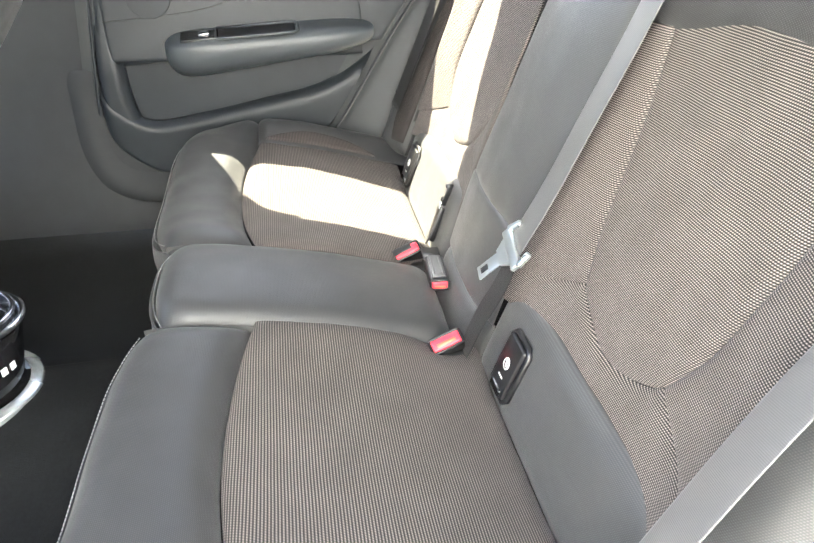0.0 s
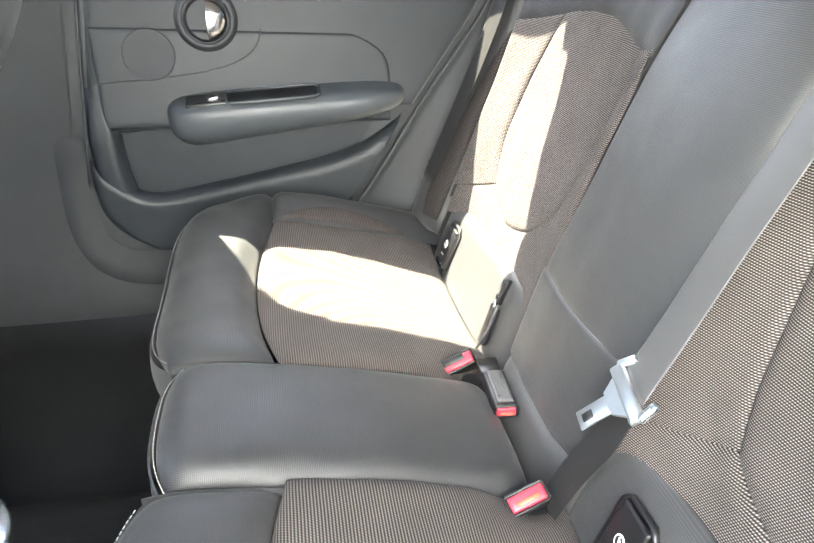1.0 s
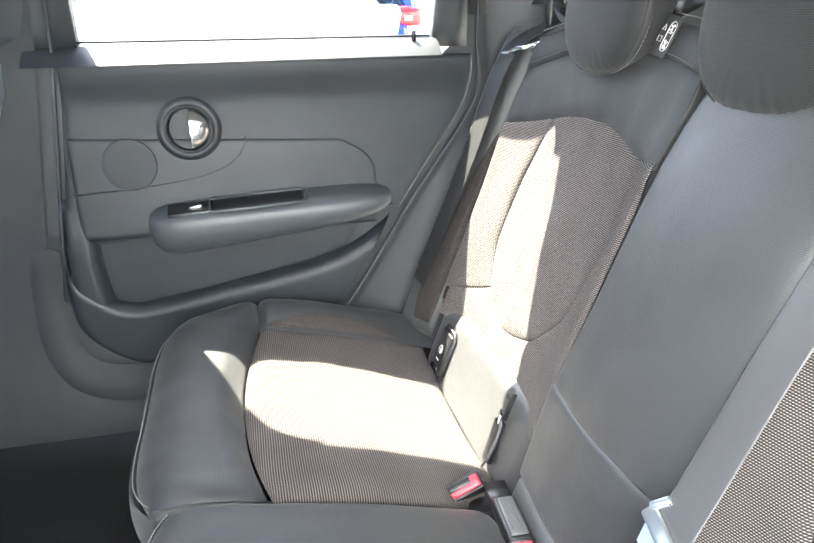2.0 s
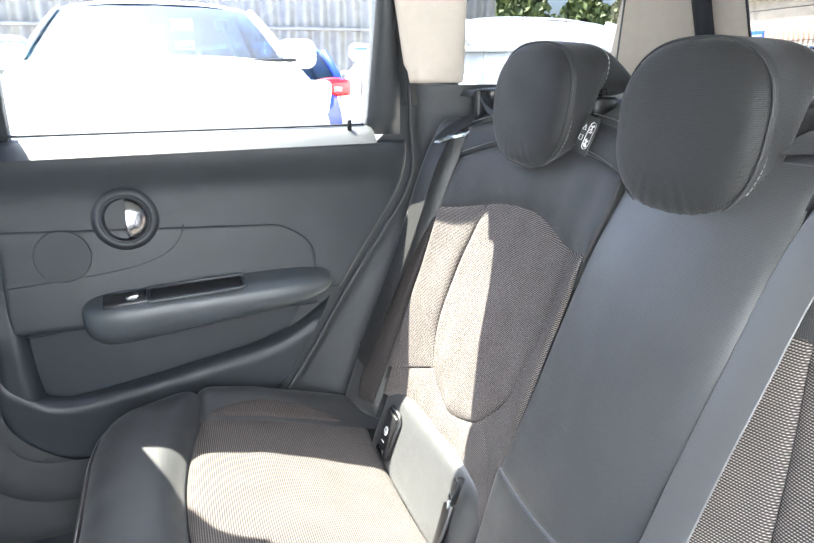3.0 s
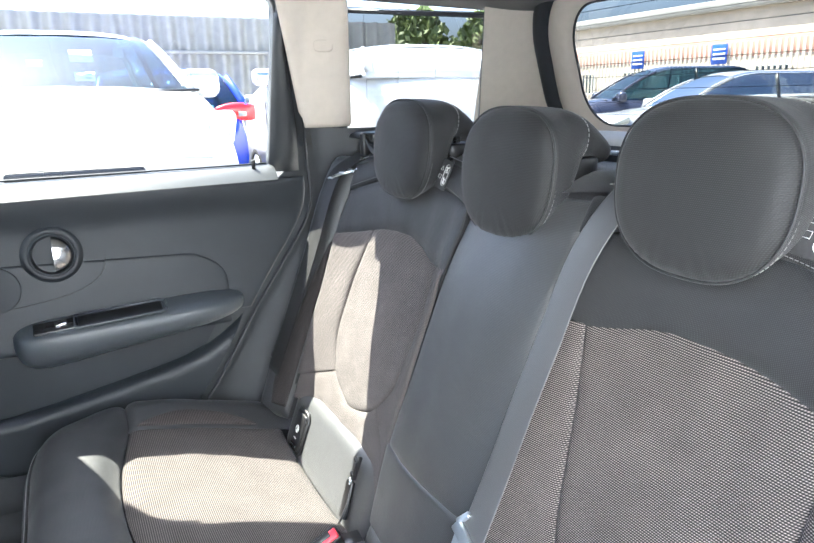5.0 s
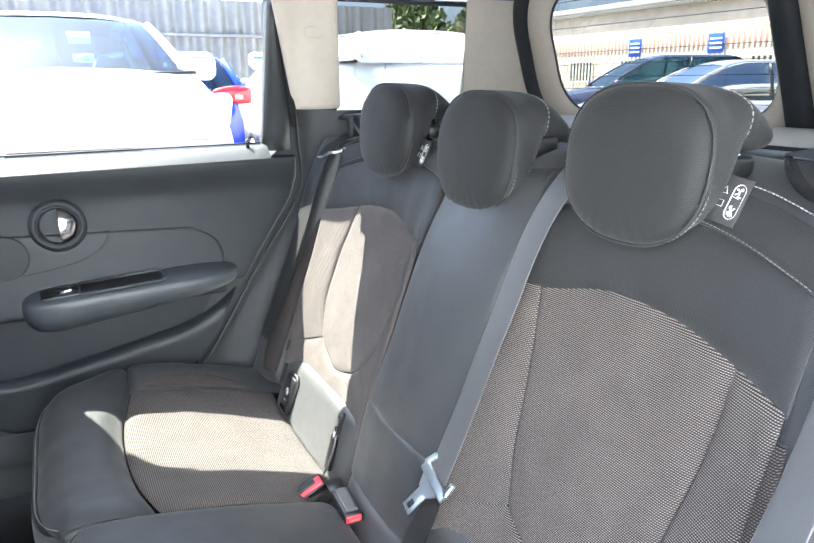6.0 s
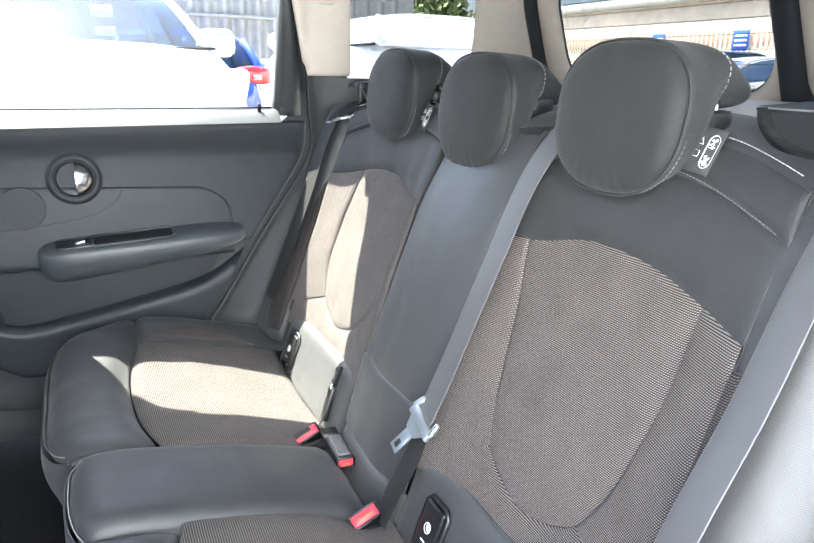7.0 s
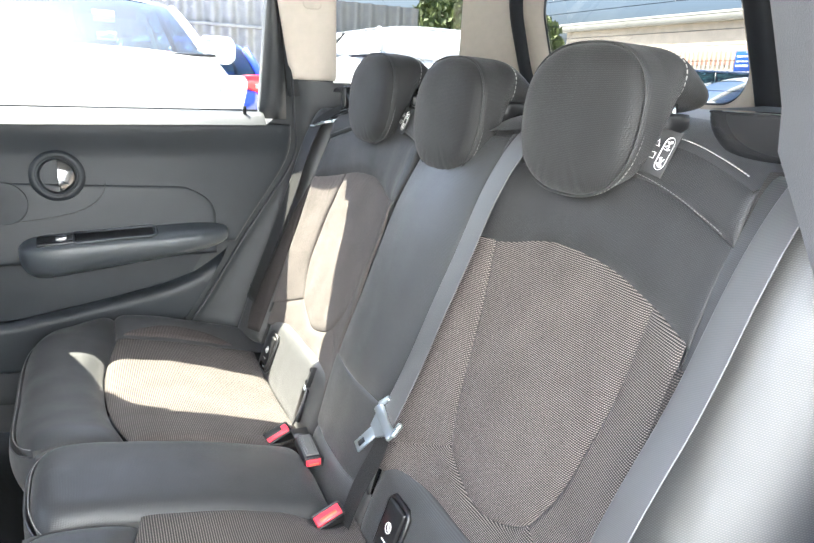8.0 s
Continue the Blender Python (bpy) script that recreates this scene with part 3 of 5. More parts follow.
def outer_back(s, label):
    ob = empty("backrest", label, "car seat", "rear seats", at=(0.35, s * SEAT, 0.45))
    inner_edge, seam_in, seam_out = INNER[s], SEAM_IN[s], SEAM_OUT[s]
    ti, to = seam_in(0.92), seam_out(0.92)
    bm = pad(backrest, lambda u, v: (s * mix(seam_in(mix(bowl_bottom(u), cloth_top(mix(ti, to, u)) + 0.006, v)), seam_out(mix(bowl_bottom(u), cloth_top(mix(ti, to, u)) + 0.006, v)), u),
                                     mix(bowl_bottom(u), cloth_top(mix(ti, to, u)) + 0.006, v)), (0.25, 0.29), FWD, 90, 56, 0.006, 0.004, 0.014)
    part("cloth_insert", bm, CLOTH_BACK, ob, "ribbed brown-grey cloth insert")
    for name, a, b in (("inner_bolster", lambda z: inner_edge(z), lambda z: seam_in(z)), ("outer_bolster", seam_out, lambda z: 0.552 + 0.003 * math.sin((z - 0.6) * 9))):
        def dom(u, v, a=a, b=b):
            zt = cloth_top(mix(a(0.91), b(0.91), u)) + 0.006
            z = mix(0.648 - (0.042 * u if a is seam_out else 0.052 * (1 - u)), zt, v)
            return (s * mix(a(z), b(z), u), z)
        part(name, pad(backrest, dom, (0.10, 0.26), FWD, 26, 46, 0.006, 0.003, 0.012, "b"), CLOTH_BACK, ob, "cloth side bolster")

    def foot(u, v):
        r = mix(inner_edge(0.62), 0.545, u)
        f = (r - seam_in(0.645)) / (seam_out(0.645) - seam_in(0.645))
        top = (bowl_bottom(f) if 0 <= f <= 1 else mix(0.645, 0.596, (seam_in(0.645) - r) / (seam_in(0.645) - inner_edge(0.62))) if f < 0 else mix(0.645, 0.606, (r - seam_out(0.645)) / (0.545 - seam_out(0.645)))) + 0.003
        return (s * r, mix(0.556, top, v))
    part("lower_bolster", pad(backrest, foot, (0.42, 0.06), FWD, 140, 24, 0.003, 0.003, 0.016), CLOTH_BACK, ob, "cloth lower bolster")
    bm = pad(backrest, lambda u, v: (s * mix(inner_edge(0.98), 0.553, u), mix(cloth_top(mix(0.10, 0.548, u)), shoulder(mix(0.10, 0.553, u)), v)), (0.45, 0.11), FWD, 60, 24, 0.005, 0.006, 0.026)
    part("upper_panel", bm, LEATHER_SIDE_SHADED, ob)
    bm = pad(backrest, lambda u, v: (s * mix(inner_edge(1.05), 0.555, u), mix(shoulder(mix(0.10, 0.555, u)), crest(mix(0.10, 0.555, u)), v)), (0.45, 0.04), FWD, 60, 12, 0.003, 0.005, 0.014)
    part("shoulder_band", bm, LEATHER_SIDE_SHADED, ob)

    def cap(u, v):
        r = mix(0.094, 0.556, u)
        e = backrest(s * r, crest(r))
        return (e[0] - 0.002 + 0.13 * v, s * r, e[2] - 0.003 + 0.026 * math.sin(math.pi * min(v * 1.6, 1) / 2) - 0.02 * max(v - 0.5, 0))
    part("top_cap", sheet(cap, steps(40), steps(16)), LEATHER, ob)
    bm = pad(lower_back, lambda u, v: (s * mix(0.118, 0.560, u), mix(0.440, 0.584, v)), (0.43, 0.14), FWD, 50, 24, 0.004, 0.018, 0.030)
    part("lower_panel", bm, LEATHER, ob)
    part("back_board", sheet(lambda u, v: (mix(0.50, 0.56, v), s * mix(0.095, 0.556, u), mix(0.40, 1.08, v)), [0, 0.5, 1], steps(8)), PLASTIC, ob)
    for edge in (0.128, 0.556):  # towards the middle, towards the door
        part("side_board", sheet(lambda u, v, e=edge: (mix(backrest(s * e, mix(0.58, 1.06, v))[0] + 0.006, 0.56, u), s * e, mix(0.58, 1.06, v)) if e > 0.2 else
                                 (mix(backrest(s * inner_edge(mix(0.58, 1.06, v)), mix(0.58, 1.06, v))[0] + 0.005, 0.56, u), s * inner_edge(mix(0.58, 1.06, v)), mix(0.58, 1.06, v)), steps(6), steps(12)), LEATHER_SIDE_SHADED, ob)
    for name, f in (("shoulder_stitching", shoulder), ("crest_stitching", crest)):
        line = [Vector(backrest(s * r, f(r) + 0.006)) + Vector((-0.0035, 0, 0)) for r in np.linspace(inner_edge(1.04) + 0.02, 0.545, 50)]
        part(name, stitches(line, 0.0055, 0.00045 if f is shoulder else 0.0007), GREY_THREAD if f is shoulder else THREAD, ob, "grey stitching" if f is shoulder else "pale stitching")
    return ob


def middle_back():
    ob = empty("backrest", "narrow black leatherette middle backrest between the cloth ones", "car seat", "rear seats", at=(0.35, 0, 0.45))
    bm = pad(mid_back, lambda u, v: (mix(-INNER[-1](mix(0.640, 1.055, v)), INNER[1](mix(0.640, 1.055, v)), u), mix(0.640, 1.055, v)), (0.21, 0.40), FWD, 40, 60, 0.006, 0.004, 0.012)
    part("upper_panel", bm, LEATHER, ob)
    bm = pad(mid_back, lambda u, v: (mix(-0.127, 0.127, u), mix(0.508, 0.644, v)), (0.25, 0.15), FWD, 40, 26, 0.004, 0.0035, 0.010)
    part("lower_panel", bm, LEATHER, ob)
    bm = pad(mid_back, lambda u, v: (mix(-0.127, 0.127, u), mix(0.42, 0.509, v)), (0.25, 0.09), FWD, 30, 16, 0.008, 0.008, 0.020)
    part("foot_panel", bm, LEATHER, ob)
    part("top_cap", sheet(lambda u, v: (mid_back(mix(-0.145, 0.092, u), 1.055)[0] + 0.004 + 0.12 * v, mix(-0.145, 0.092, u), 1.052 + 0.034 * math.sin(math.pi * min(v * 1.6, 1) / 2)), steps(20), steps(14)), LEATHER, ob)


def headrest(yc, zl, zh, label):
    """A thick rounded head restraint: a domed face, a body that tapers back and up, two collars and posts."""
    ob = empty("headrest", label, "headrest", "rear headrests", at=(0.46, yc, zl))
    w, n = 0.207, 96
    zc, hz = (zl + zh) / 2, (zh - zl) / 2

    def outline(hw, zc, hz, x, lean=0.10):
        out = []
        for k in range(n):
            t = 2 * math.pi * k / n
            c, q = math.cos(t), math.sin(t)
            c, q = math.copysign(abs(c) ** 0.78, c), math.copysign(abs(q) ** 0.80, q)
            out.append(Vector((x + lean * hz * q, yc + hw * c * (1 + 0.05 * q), zc + hz * q)))
        return out
    low = lambda v: zl + 0.012 * min(v / 0.3, 1) + 0.086 * smooth01((v - 0.26) / 0.28)
    high = lambda v: zh - 0.010 * v ** 2 - 0.044 * max(0, (v - 0.5) / 0.5) ** 1.5
    face = []
    for f in (0.04, 0.2, 0.4, 0.6, 0.75, 0.86, 0.93, 0.97, 1.0):
        ring = outline(w / 2 * f, zc, hz * f, 0.398 + 0.014 * f ** 3 + (0.010 * ((f - 0.86) / 0.14) ** 2 if f > 0.86 else 0), 0.10)
        if 0.7 < f < 1:  # small gathers along the lower seam
            ring = [p + Vector((0.0011 * math.sin((p.y - yc) * 520 + 2 * math.sin((p.y - yc) * 90)) * smooth01((zc - 0.045 - p.z) / 0.03), 0, 0)) for p in ring]
        face.append(ring)
    part("face_panel", loft(face), LEATHER_FACE_SHADED, ob)
    body = []
    for v in [0, 0.015, 0.04, 0.08] + [0.08 + 0.92 * i / 26 for i in range(1, 27)]:
        lo, hi = low(v), high(v)
        round_in = 1 - 0.60 * max(0, (v - 0.86) / 0.14) ** 2.2
        nip = -0.006 * (1 - min(v / 0.04, 1)) ** 2 - 0.0012 * max(0, 1 - abs(v - 0.52) / 0.04)
        body.append(outline((w / 2 * (1 - 0.10 * v) + nip + 0.002) * (0.4 + 0.6 * round_in), (lo + hi) / 2, ((hi - lo) / 2 + nip + 0.002) * round_in, 0.419 + 0.114 * v, 0.10 * (1 - v)))
    part("body_panel", loft(body), LEATHER_SIDE_SHADED, ob)
    rim = outline(w / 2 + 0.001, zc, hz + 0.001, 0.4195)
    part("piping", tube(rim, 0.0013, 6, True), LEATHER_SIDE_SHADED, ob, "black piping cord")
    ring = outline(w / 2 + 0.0005, zc, hz + 0.0005, 0.4275)
    part("stitching", stitches(ring + ring[:1], 0.006, 0.0006), GREY_THREAD, ob, "grey stitching")
    v = 0.52
    lo, hi = low(v), high(v)
    ring = outline(w / 2 * (1 - 0.10 * v) + 0.0015, (lo + hi) / 2, (hi - lo) / 2 + 0.0015, 0.419 + 0.114 * v, 0.036)
    part("rear_stitching", stitches(ring + ring[:1], 0.0065, 0.0006), THREAD, ob, "pale stitching")
    for d in (-0.078, 0.078):
        part("post", tube([(0.487, yc + d, 1.06), (0.487, yc + d, 1.12)], 0.006, 12), CHROME, ob)
        rings = [[Vector((0.487 + 0.024 * k * math.cos(a), yc + d + 0.017 * k * math.sin(a), z)) for a in np.linspace(0, 2 * math.pi, 24, False)] for k, z in ((1.0, 1.070), (1.0, 1.098), (0.9, 1.102), (0.5, 1.103))]
        part("collar", loft(rings), BLACK, ob, "black plastic post collar")
    return ob


def warning_tag(y, z):
    """A cloth tag with printed symbols, sewn beside a headrest."""
    x = backrest(y, z)[0] - 0.010
    ob = empty("warning_tag", "black cloth tag with white printed symbols beside a headrest", "label", "warning tags", at=(x, y, z))
    m = pose(x, y, z, 0, -70, 0) @ pose(0, 0, 0, 0, 0, -8) @ Matrix.Diagonal((0.80, 0.76, 1, 1))
    part("cloth", rbox((0.062, 0.044, 0.0016), m, 0.0006, 2), TAG, ob)
    k = Matrix.Translation(m @ Vector((0, -0.009, 0))) @ m.to_3x3().to_4x4() @ Matrix.Diagonal((0.86, 0.86, 1, 1))
    pill = [k @ Vector((a, b, 0.0012)) for a, b in [(0.016 + 0.010 * math.cos(t), 0.010 * math.sin(t)) for t in np.linspace(-1.57, 1.57, 10)] + [(-0.016 + 0.010 * math.cos(t), 0.010 * math.sin(t)) for t in np.linspace(1.57, 4.71, 10)]]
    part("print_outline", tube(pill, 0.0006, 5, True, flat=0.4), PRINT, ob, "white printed outline")
    bm = bmesh.new()
    for a, b, c, d, e in ((0.019, -0.011, 0.004, 0.004, 20), (0.014, -0.008, 0.008, 0.0022, 20), (0.012, -0.005, 0.008, 0.0018, -60), (0.008, -0.010, 0.007, 0.0018, 80), (0.018, -0.004, 0.003, 0.003, 0), (0.006, -0.006, 0.010, 0.0012, 85), (-0.014, -0.008, 0.017, 0.0022, 40), (-0.014, -0.008, 0.015, 0.0022, -40), (-0.010, -0.006, 0.008, 0.0030, 10), (-0.020, -0.009, 0.004, 0.006, 0), (-0.017, -0.004, 0.006, 0.0015, 70)):
        rbox((c, d, 0.0008), k @ pose(a, b + 0.008, 0.0012, rz=e), 0.0002, 1, bm)
    part("print_figures", bm, PRINT, ob, "white printed pictograms as bars", smooth=False)
    tri3 = [m @ Vector((0.010 + 0.006 * math.cos(t), 0.0125 + 0.0055 * math.sin(t), 0.0012)) for t in (0, 2.094, 4.189)]
    part("print_triangle", tube(tri3, 0.0007, 5, True, flat=0.4), PRINT, ob)
    sq = [m @ Vector((-0.006 + a, 0.0125 + b, 0.0012)) for a, b in ((-0.004, -0.005), (0.004, -0.005), (0.004, 0.005), (-0.004, 0.005))]
    part("print_book", tube(sq, 0.0007, 5, True, flat=0.4), PRINT, ob)


def buckle(at, along, up, label, size=(0.042, 0.020), depth=0.055, top=None, slot=False):
    """A belt buckle: a rounded body below its red release face, on a webbing stalk. along: the way of the face's long side; up: the way the face looks."""
    ob = empty("belt_buckle", label, "belt buckle", "rear belt buckles", at=at)
    up = Vector(up).normalized()
    x = Vector(along)
    x = (x - up * x.dot(up)).normalized()
    m = Matrix.Translation(at) @ Matrix((x, up.cross(x), up)).transposed().to_4x4()
    part("body", rbox((size[0] + 0.006, size[1] + 0.006, depth), m @ pose(0, 0, -depth / 2 - 0.001), 0.005, 4), BLACK, ob)
    button = part("button", rbox((size[0], size[1], 0.010), m @ pose(0, 0, -0.001), 0.003, 3), RED, ob, "red release button")
    if not slot:
        part("recess", rbox((size[0] * 0.66, size[1] * 0.34, 0.002), m @ pose(0, -size[1] * 0.12, 0.004), 0.0008, 1), RED_DEEP, button)
    if top:
        part("top_plate", rbox((size[0] * 0.84, 0.005, depth * 0.86), m @ pose(0, size[1] / 2 + 0.0035, -depth * 0.52), 0.002, 3), top, ob, "grey ridged top plate")
        for k in (-0.24, 0.24):
            part("plate_rib", rbox((0.0022, 0.003, depth * 0.66), m @ pose(size[0] * k, size[1] / 2 + 0.0065, -depth * 0.52), 0.001, 2), top, ob)
    if slot:
        part("tongue_slot", rbox((size[0] * 0.74, size[1] * 0.56, 0.004), m @ pose(-size[0] * 0.12, size[1] * 0.24, 0.0036), 0.0012, 2), BLACK, button, "black tongue slot")
    part("rim", tube([m @ Vector((a * (size[0] / 2 + 0.002), b * (size[1] / 2 + 0.002), 0.001)) for a, b in ((-1, -0.8), (-0.9, -1), (0.9, -1), (1, -0.8), (1, 0.8), (0.9, 1), (-0.9, 1), (-1, 0.8))], 0.002, 6, True), BLACK, ob)
    part("stalk", strap([m @ Vector((0, 0, -depth * k)) for k in (0.9, 1.2, 1.5)], [x] * 3, 0.030, 0.004), BLACK, ob)
    return ob


def tongue(ob, m, k=1.0):
    """The steel tongue of a belt: a slotted blade, a shoulder and a grip bar with horns."""
    t = part("tongue", rbox((0.046 * k, 0.021 * k, 0.003), m @ pose(-0.030 * k, 0, 0), 0.0012, 2), STEEL, ob, "bright steel belt tongue")
    part("blade_slot", rbox((0.013 * k, 0.010 * k, 0.0045), m @ pose(-0.041 * k, 0, 0), 0.001, 1), BLACK, t)
    part("shoulder", loft([[m @ Vector((a * k, b * k, c)) for a, b in ((-0.016, -w * 0.5), (-0.016, w * 0.5), (0.002, w), (0.002, -w))] for w, c in ((0.024, -0.0028), (0.026, 0.0), (0.024, 0.0028))]), STEEL, t, smooth=False)
    part("grip", rbox((0.016 * k, 0.066 * k, 0.0075), m @ pose(0.006 * k, 0, 0), 0.003, 4), STEEL, t)
    for q in (-1, 1):
        part("horn", rbox((0.022 * k, 0.0085 * k, 0.0075), m @ pose(0.019 * k, q * 0.0295 * k, 0.001, 0, 0, -q * 14), 0.003, 4), STEEL, t)
    return t


# ---- the rear bench ----
far_seat = outer_cushion(1, "black leatherette seat cushion with a sunlit ribbed cloth insert")
near_seat = outer_cushion(-1, "black leatherette seat cushion with ribbed cloth insert beside the open doorway")
middle_cushion()
far_back = outer_back(1, "black backrest with a sunlit ribbed cloth insert beside the closed door")
near_back = outer_back(-1, "black backrest with ribbed cloth insert beside the open doorway")
middle_back()
tether_cover(far_back, 0.472, False)
tether_cover(far_back, 0.205, True)
tether_cover(near_back, -0.222, False)
headrest(0.315, 1.005, 1.176, "black padded headrest with pale stitching beside the closed door")
headrest(0.000, 0.988, 1.165, "black padded headrest with pale stitching over the middle seat")
headrest(-0.316, 1.004, 1.176, "black padded headrest with pale stitching beside the open doorway")
warning_tag(0.198, 1.056)
warning_tag(-0.424, 1.063)
buckle((0.188, -0.127, 0.490), (0.96, 0.28, 0), (-0.25, -0.50, 0.80), "black belt buckle with red button between the seat cushions", (0.043, 0.018), 0.05)
buckle((0.211, 0.016, 0.494), (1, 0.10, 0), (-0.05, -1, -0.06), "grey belt buckle with red button lying on the middle cushion", (0.026, 0.013), 0.072, SATIN_DARK)
buckle((0.178, 0.132, 0.494), (0.96, 0.28, 0), (-0.35, -0.55, 0.70), "black belt buckle with red button beside the sunlit cushion", (0.044, 0.017), 0.05, slot=True)

# ---- belts ----
mid_belt = empty("seat_belt", "dark webbing seat belt across the inner edge of a backrest", "seat belt", "rear seat belts", at=(0.40, -0.18, 0.45))
run = curve_points([(0.492, -0.230, 1.106), (0.458, -0.214, 1.086), (0.428, -0.196, 1.048), (0.400, -0.178, 0.985), (0.372, -0.169, 0.905), (0.338, -0.164, 0.820), (0.300, -0.163, 0.730), (0.262, -0.168, 0.660)], 60)
part("webbing", strap(run, [(0.12, 1, 0.12)] * len(run), 0.047), WEBBING, mid_belt)
# Shade below the tongue put into the webbing colour.
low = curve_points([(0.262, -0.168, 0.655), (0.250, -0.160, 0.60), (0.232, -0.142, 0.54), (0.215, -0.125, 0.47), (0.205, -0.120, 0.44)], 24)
part("webbing", strap(low, [(0.12, 1, 0.12)] * len(low), 0.044), WEBBING_SHADED, mid_belt)
tongue(mid_belt, Matrix(((0.60, 0.10, -0.79, 0.254), (-0.30, 0.95, -0.11, -0.165), (0.74, 0.30, 0.60, 0.650), (0, 0, 0, 1))))

near_belt = empty("seat_belt", "pale grey webbing seat belt hanging beside the open doorway", "seat belt", "rear seat belts", at=(0.40, -0.57, 0.45))
run = curve_points([(0.470, -0.612, 1.095), (0.452, -0.606, 1.079), (0.417, -0.604, 1.042), (0.383, -0.604, 0.987), (0.347, -0.605, 0.911), (0.323, -0.607, 0.868), (0.284, -0.610, 0.810), (0.222, -0.614, 0.697), (0.176, -0.617, 0.605)], 50)
part("webbing", strap(run, [(-0.25, -1, 0.35)] * len(run), 0.047), WEBBING, near_belt)
part("belt_guide", rbox((0.03, 0.065, 0.016), pose(0.478, -0.610, 1.102, 12, 30, 0), 0.006, 3), BLACK, near_belt, "black belt guide")
far_belt = empty("seat_belt", "seat belt of webbing darkened for shade, with steel tongue, beside the closed door", "seat belt", "rear seat belts", at=(0.40, 0.57, 0.45))
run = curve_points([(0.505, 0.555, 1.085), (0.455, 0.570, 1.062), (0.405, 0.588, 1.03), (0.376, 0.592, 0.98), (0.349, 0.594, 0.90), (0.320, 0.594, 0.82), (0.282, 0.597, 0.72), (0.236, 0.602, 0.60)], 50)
part("webbing", strap(run, [(-0.15, 1, 0.1)] * len(run), 0.047), WEBBING_SHADED, far_belt)
tongue(far_belt, pose(0.418, 0.572, 1.030, -3, -14, 12), 0.85)


# ---- the car's shell ----
door_rear = spline([0.44, 0.562, 0.719, 0.86, 0.952, 1.00, 1.15, 1.33], [0.03, 0.122, 0.221, 0.318, 0.366, 0.366, 0.345, 0.303])
lip = spline([-0.36, -0.33, -0.25, -0.123, 0.0, 0.119, 0.19, 0.225], [0.600, 0.575, 0.566, 0.588, 0.612, 0.648, 0.695, 0.722])


def door_front(z):
    return -0.420 + 0.125 * max(0, z - 0.52)


def glass_y(z):
    return 0.712 - 0.38 * (z - 1.04)


door = empty("door_1", "closed dark grey rear car door with armrest and pocket", "car door", kind="structure", at=(0, 0.70, 0.45))
part("upper_panel", pad(lambda x, z: (x, 0.700 + 0.010 * math.sin((z - 0.74) * 9) - 0.012 * smooth01((z - 0.93) / 0.07), z), lambda u, v: (mix(door_front(mix(0.725, 1.012, v)) + 0.003, door_rear(mix(0.725, 1.012, v)) - 0.001, u), mix(0.725, 1.012, v)),
     (0.65, 0.28), (0, -1, 0), 50, 40, 0.0, 0.005, 0.010), DOOR_SKIN, door)
part("inlay_panel", pad(lambda x, z: (x, 0.698 + 0.010 * math.sin((z - 0.74) * 9), z), lambda u, v: (mix(-0.368, 0.178 - 0.075 * max(0, 2 * v - 1) ** 3, u), mix(0.698, 0.884 - 0.02 * u, v)),
     (0.55, 0.12), (0, -1, 0), 50, 20, 0.002, 0.004, 0.006), DOOR_SKIN, door)
part("lower_panel", pad(lambda x, z: (x, 0.690, z), lambda u, v: (min(mix(-0.412 + 0.13 * max(0, 1 - (mix(0.43, lip(mix(-0.405, 0.215, u)), v) - 0.43) / 0.13) ** 2.2, 0.215, u), door_rear(mix(0.43, lip(mix(-0.405, 0.215, u)), v)) - 0.010), mix(0.43, lip(mix(-0.405, 0.215, u)), v)),
     (0.6, 0.16), (0, -1, 0), 60, 24, 0.0, 0.03, 0.022), DOOR_SKIN, door)
part("front_strip", pad(lambda x, z: (x, 0.692 + 0.010 * smooth01((z - 0.68) / 0.09), z), lambda u, v: (mix(-0.405, -0.345 + 0.02 * (1 - v) ** 4, u), mix(0.55, 0.78, v)), (0.06, 0.2), (0, -1, 0), 14, 20, 0.0, 0.03, 0.02), DOOR_SKIN, door)
part("pocket_back", sheet(lambda u, v: (mix(-0.36, 0.225, u), 0.728, mix(0.54, 0.76, v)), steps(6), steps(6)), DOOR_SKIN, door)
part("panel_joint", tube([(-0.345, 0.7015, 0.692), (-0.25, 0.7015, 0.697), (-0.09, 0.7015, 0.700)], 0.0010, 6), BLACK, door)
groove = lambda pts: tube([(p.x, 0.6955 + 0.010 * math.sin((p.z - 0.74) * 9), p.z) for p in curve_points([(x, 0, z) for x, z in pts], 40)], 0.0009, 6)
part("trim_line", groove([(-0.37, 0.784), (-0.26, 0.792), (-0.16, 0.804), (-0.10, 0.824), (-0.075, 0.846), (-0.064, 0.876)]), BLACK, door)
disc = [[Vector((-0.268 + r * math.cos(a), y, 0.834 + r * math.sin(a))) for a in np.linspace(0, 2 * math.pi, 36, False)] for r, y in ((0.0465, 0.7005), (0.0460, 0.6983), (0.0455, 0.6978), (0.0450, 0.6978), (0.03, 0.6978), (0.002, 0.6978))]
part("speaker_grille", loft(disc, False), DOOR_SKIN, door, "round dark speaker grille")
arm = []
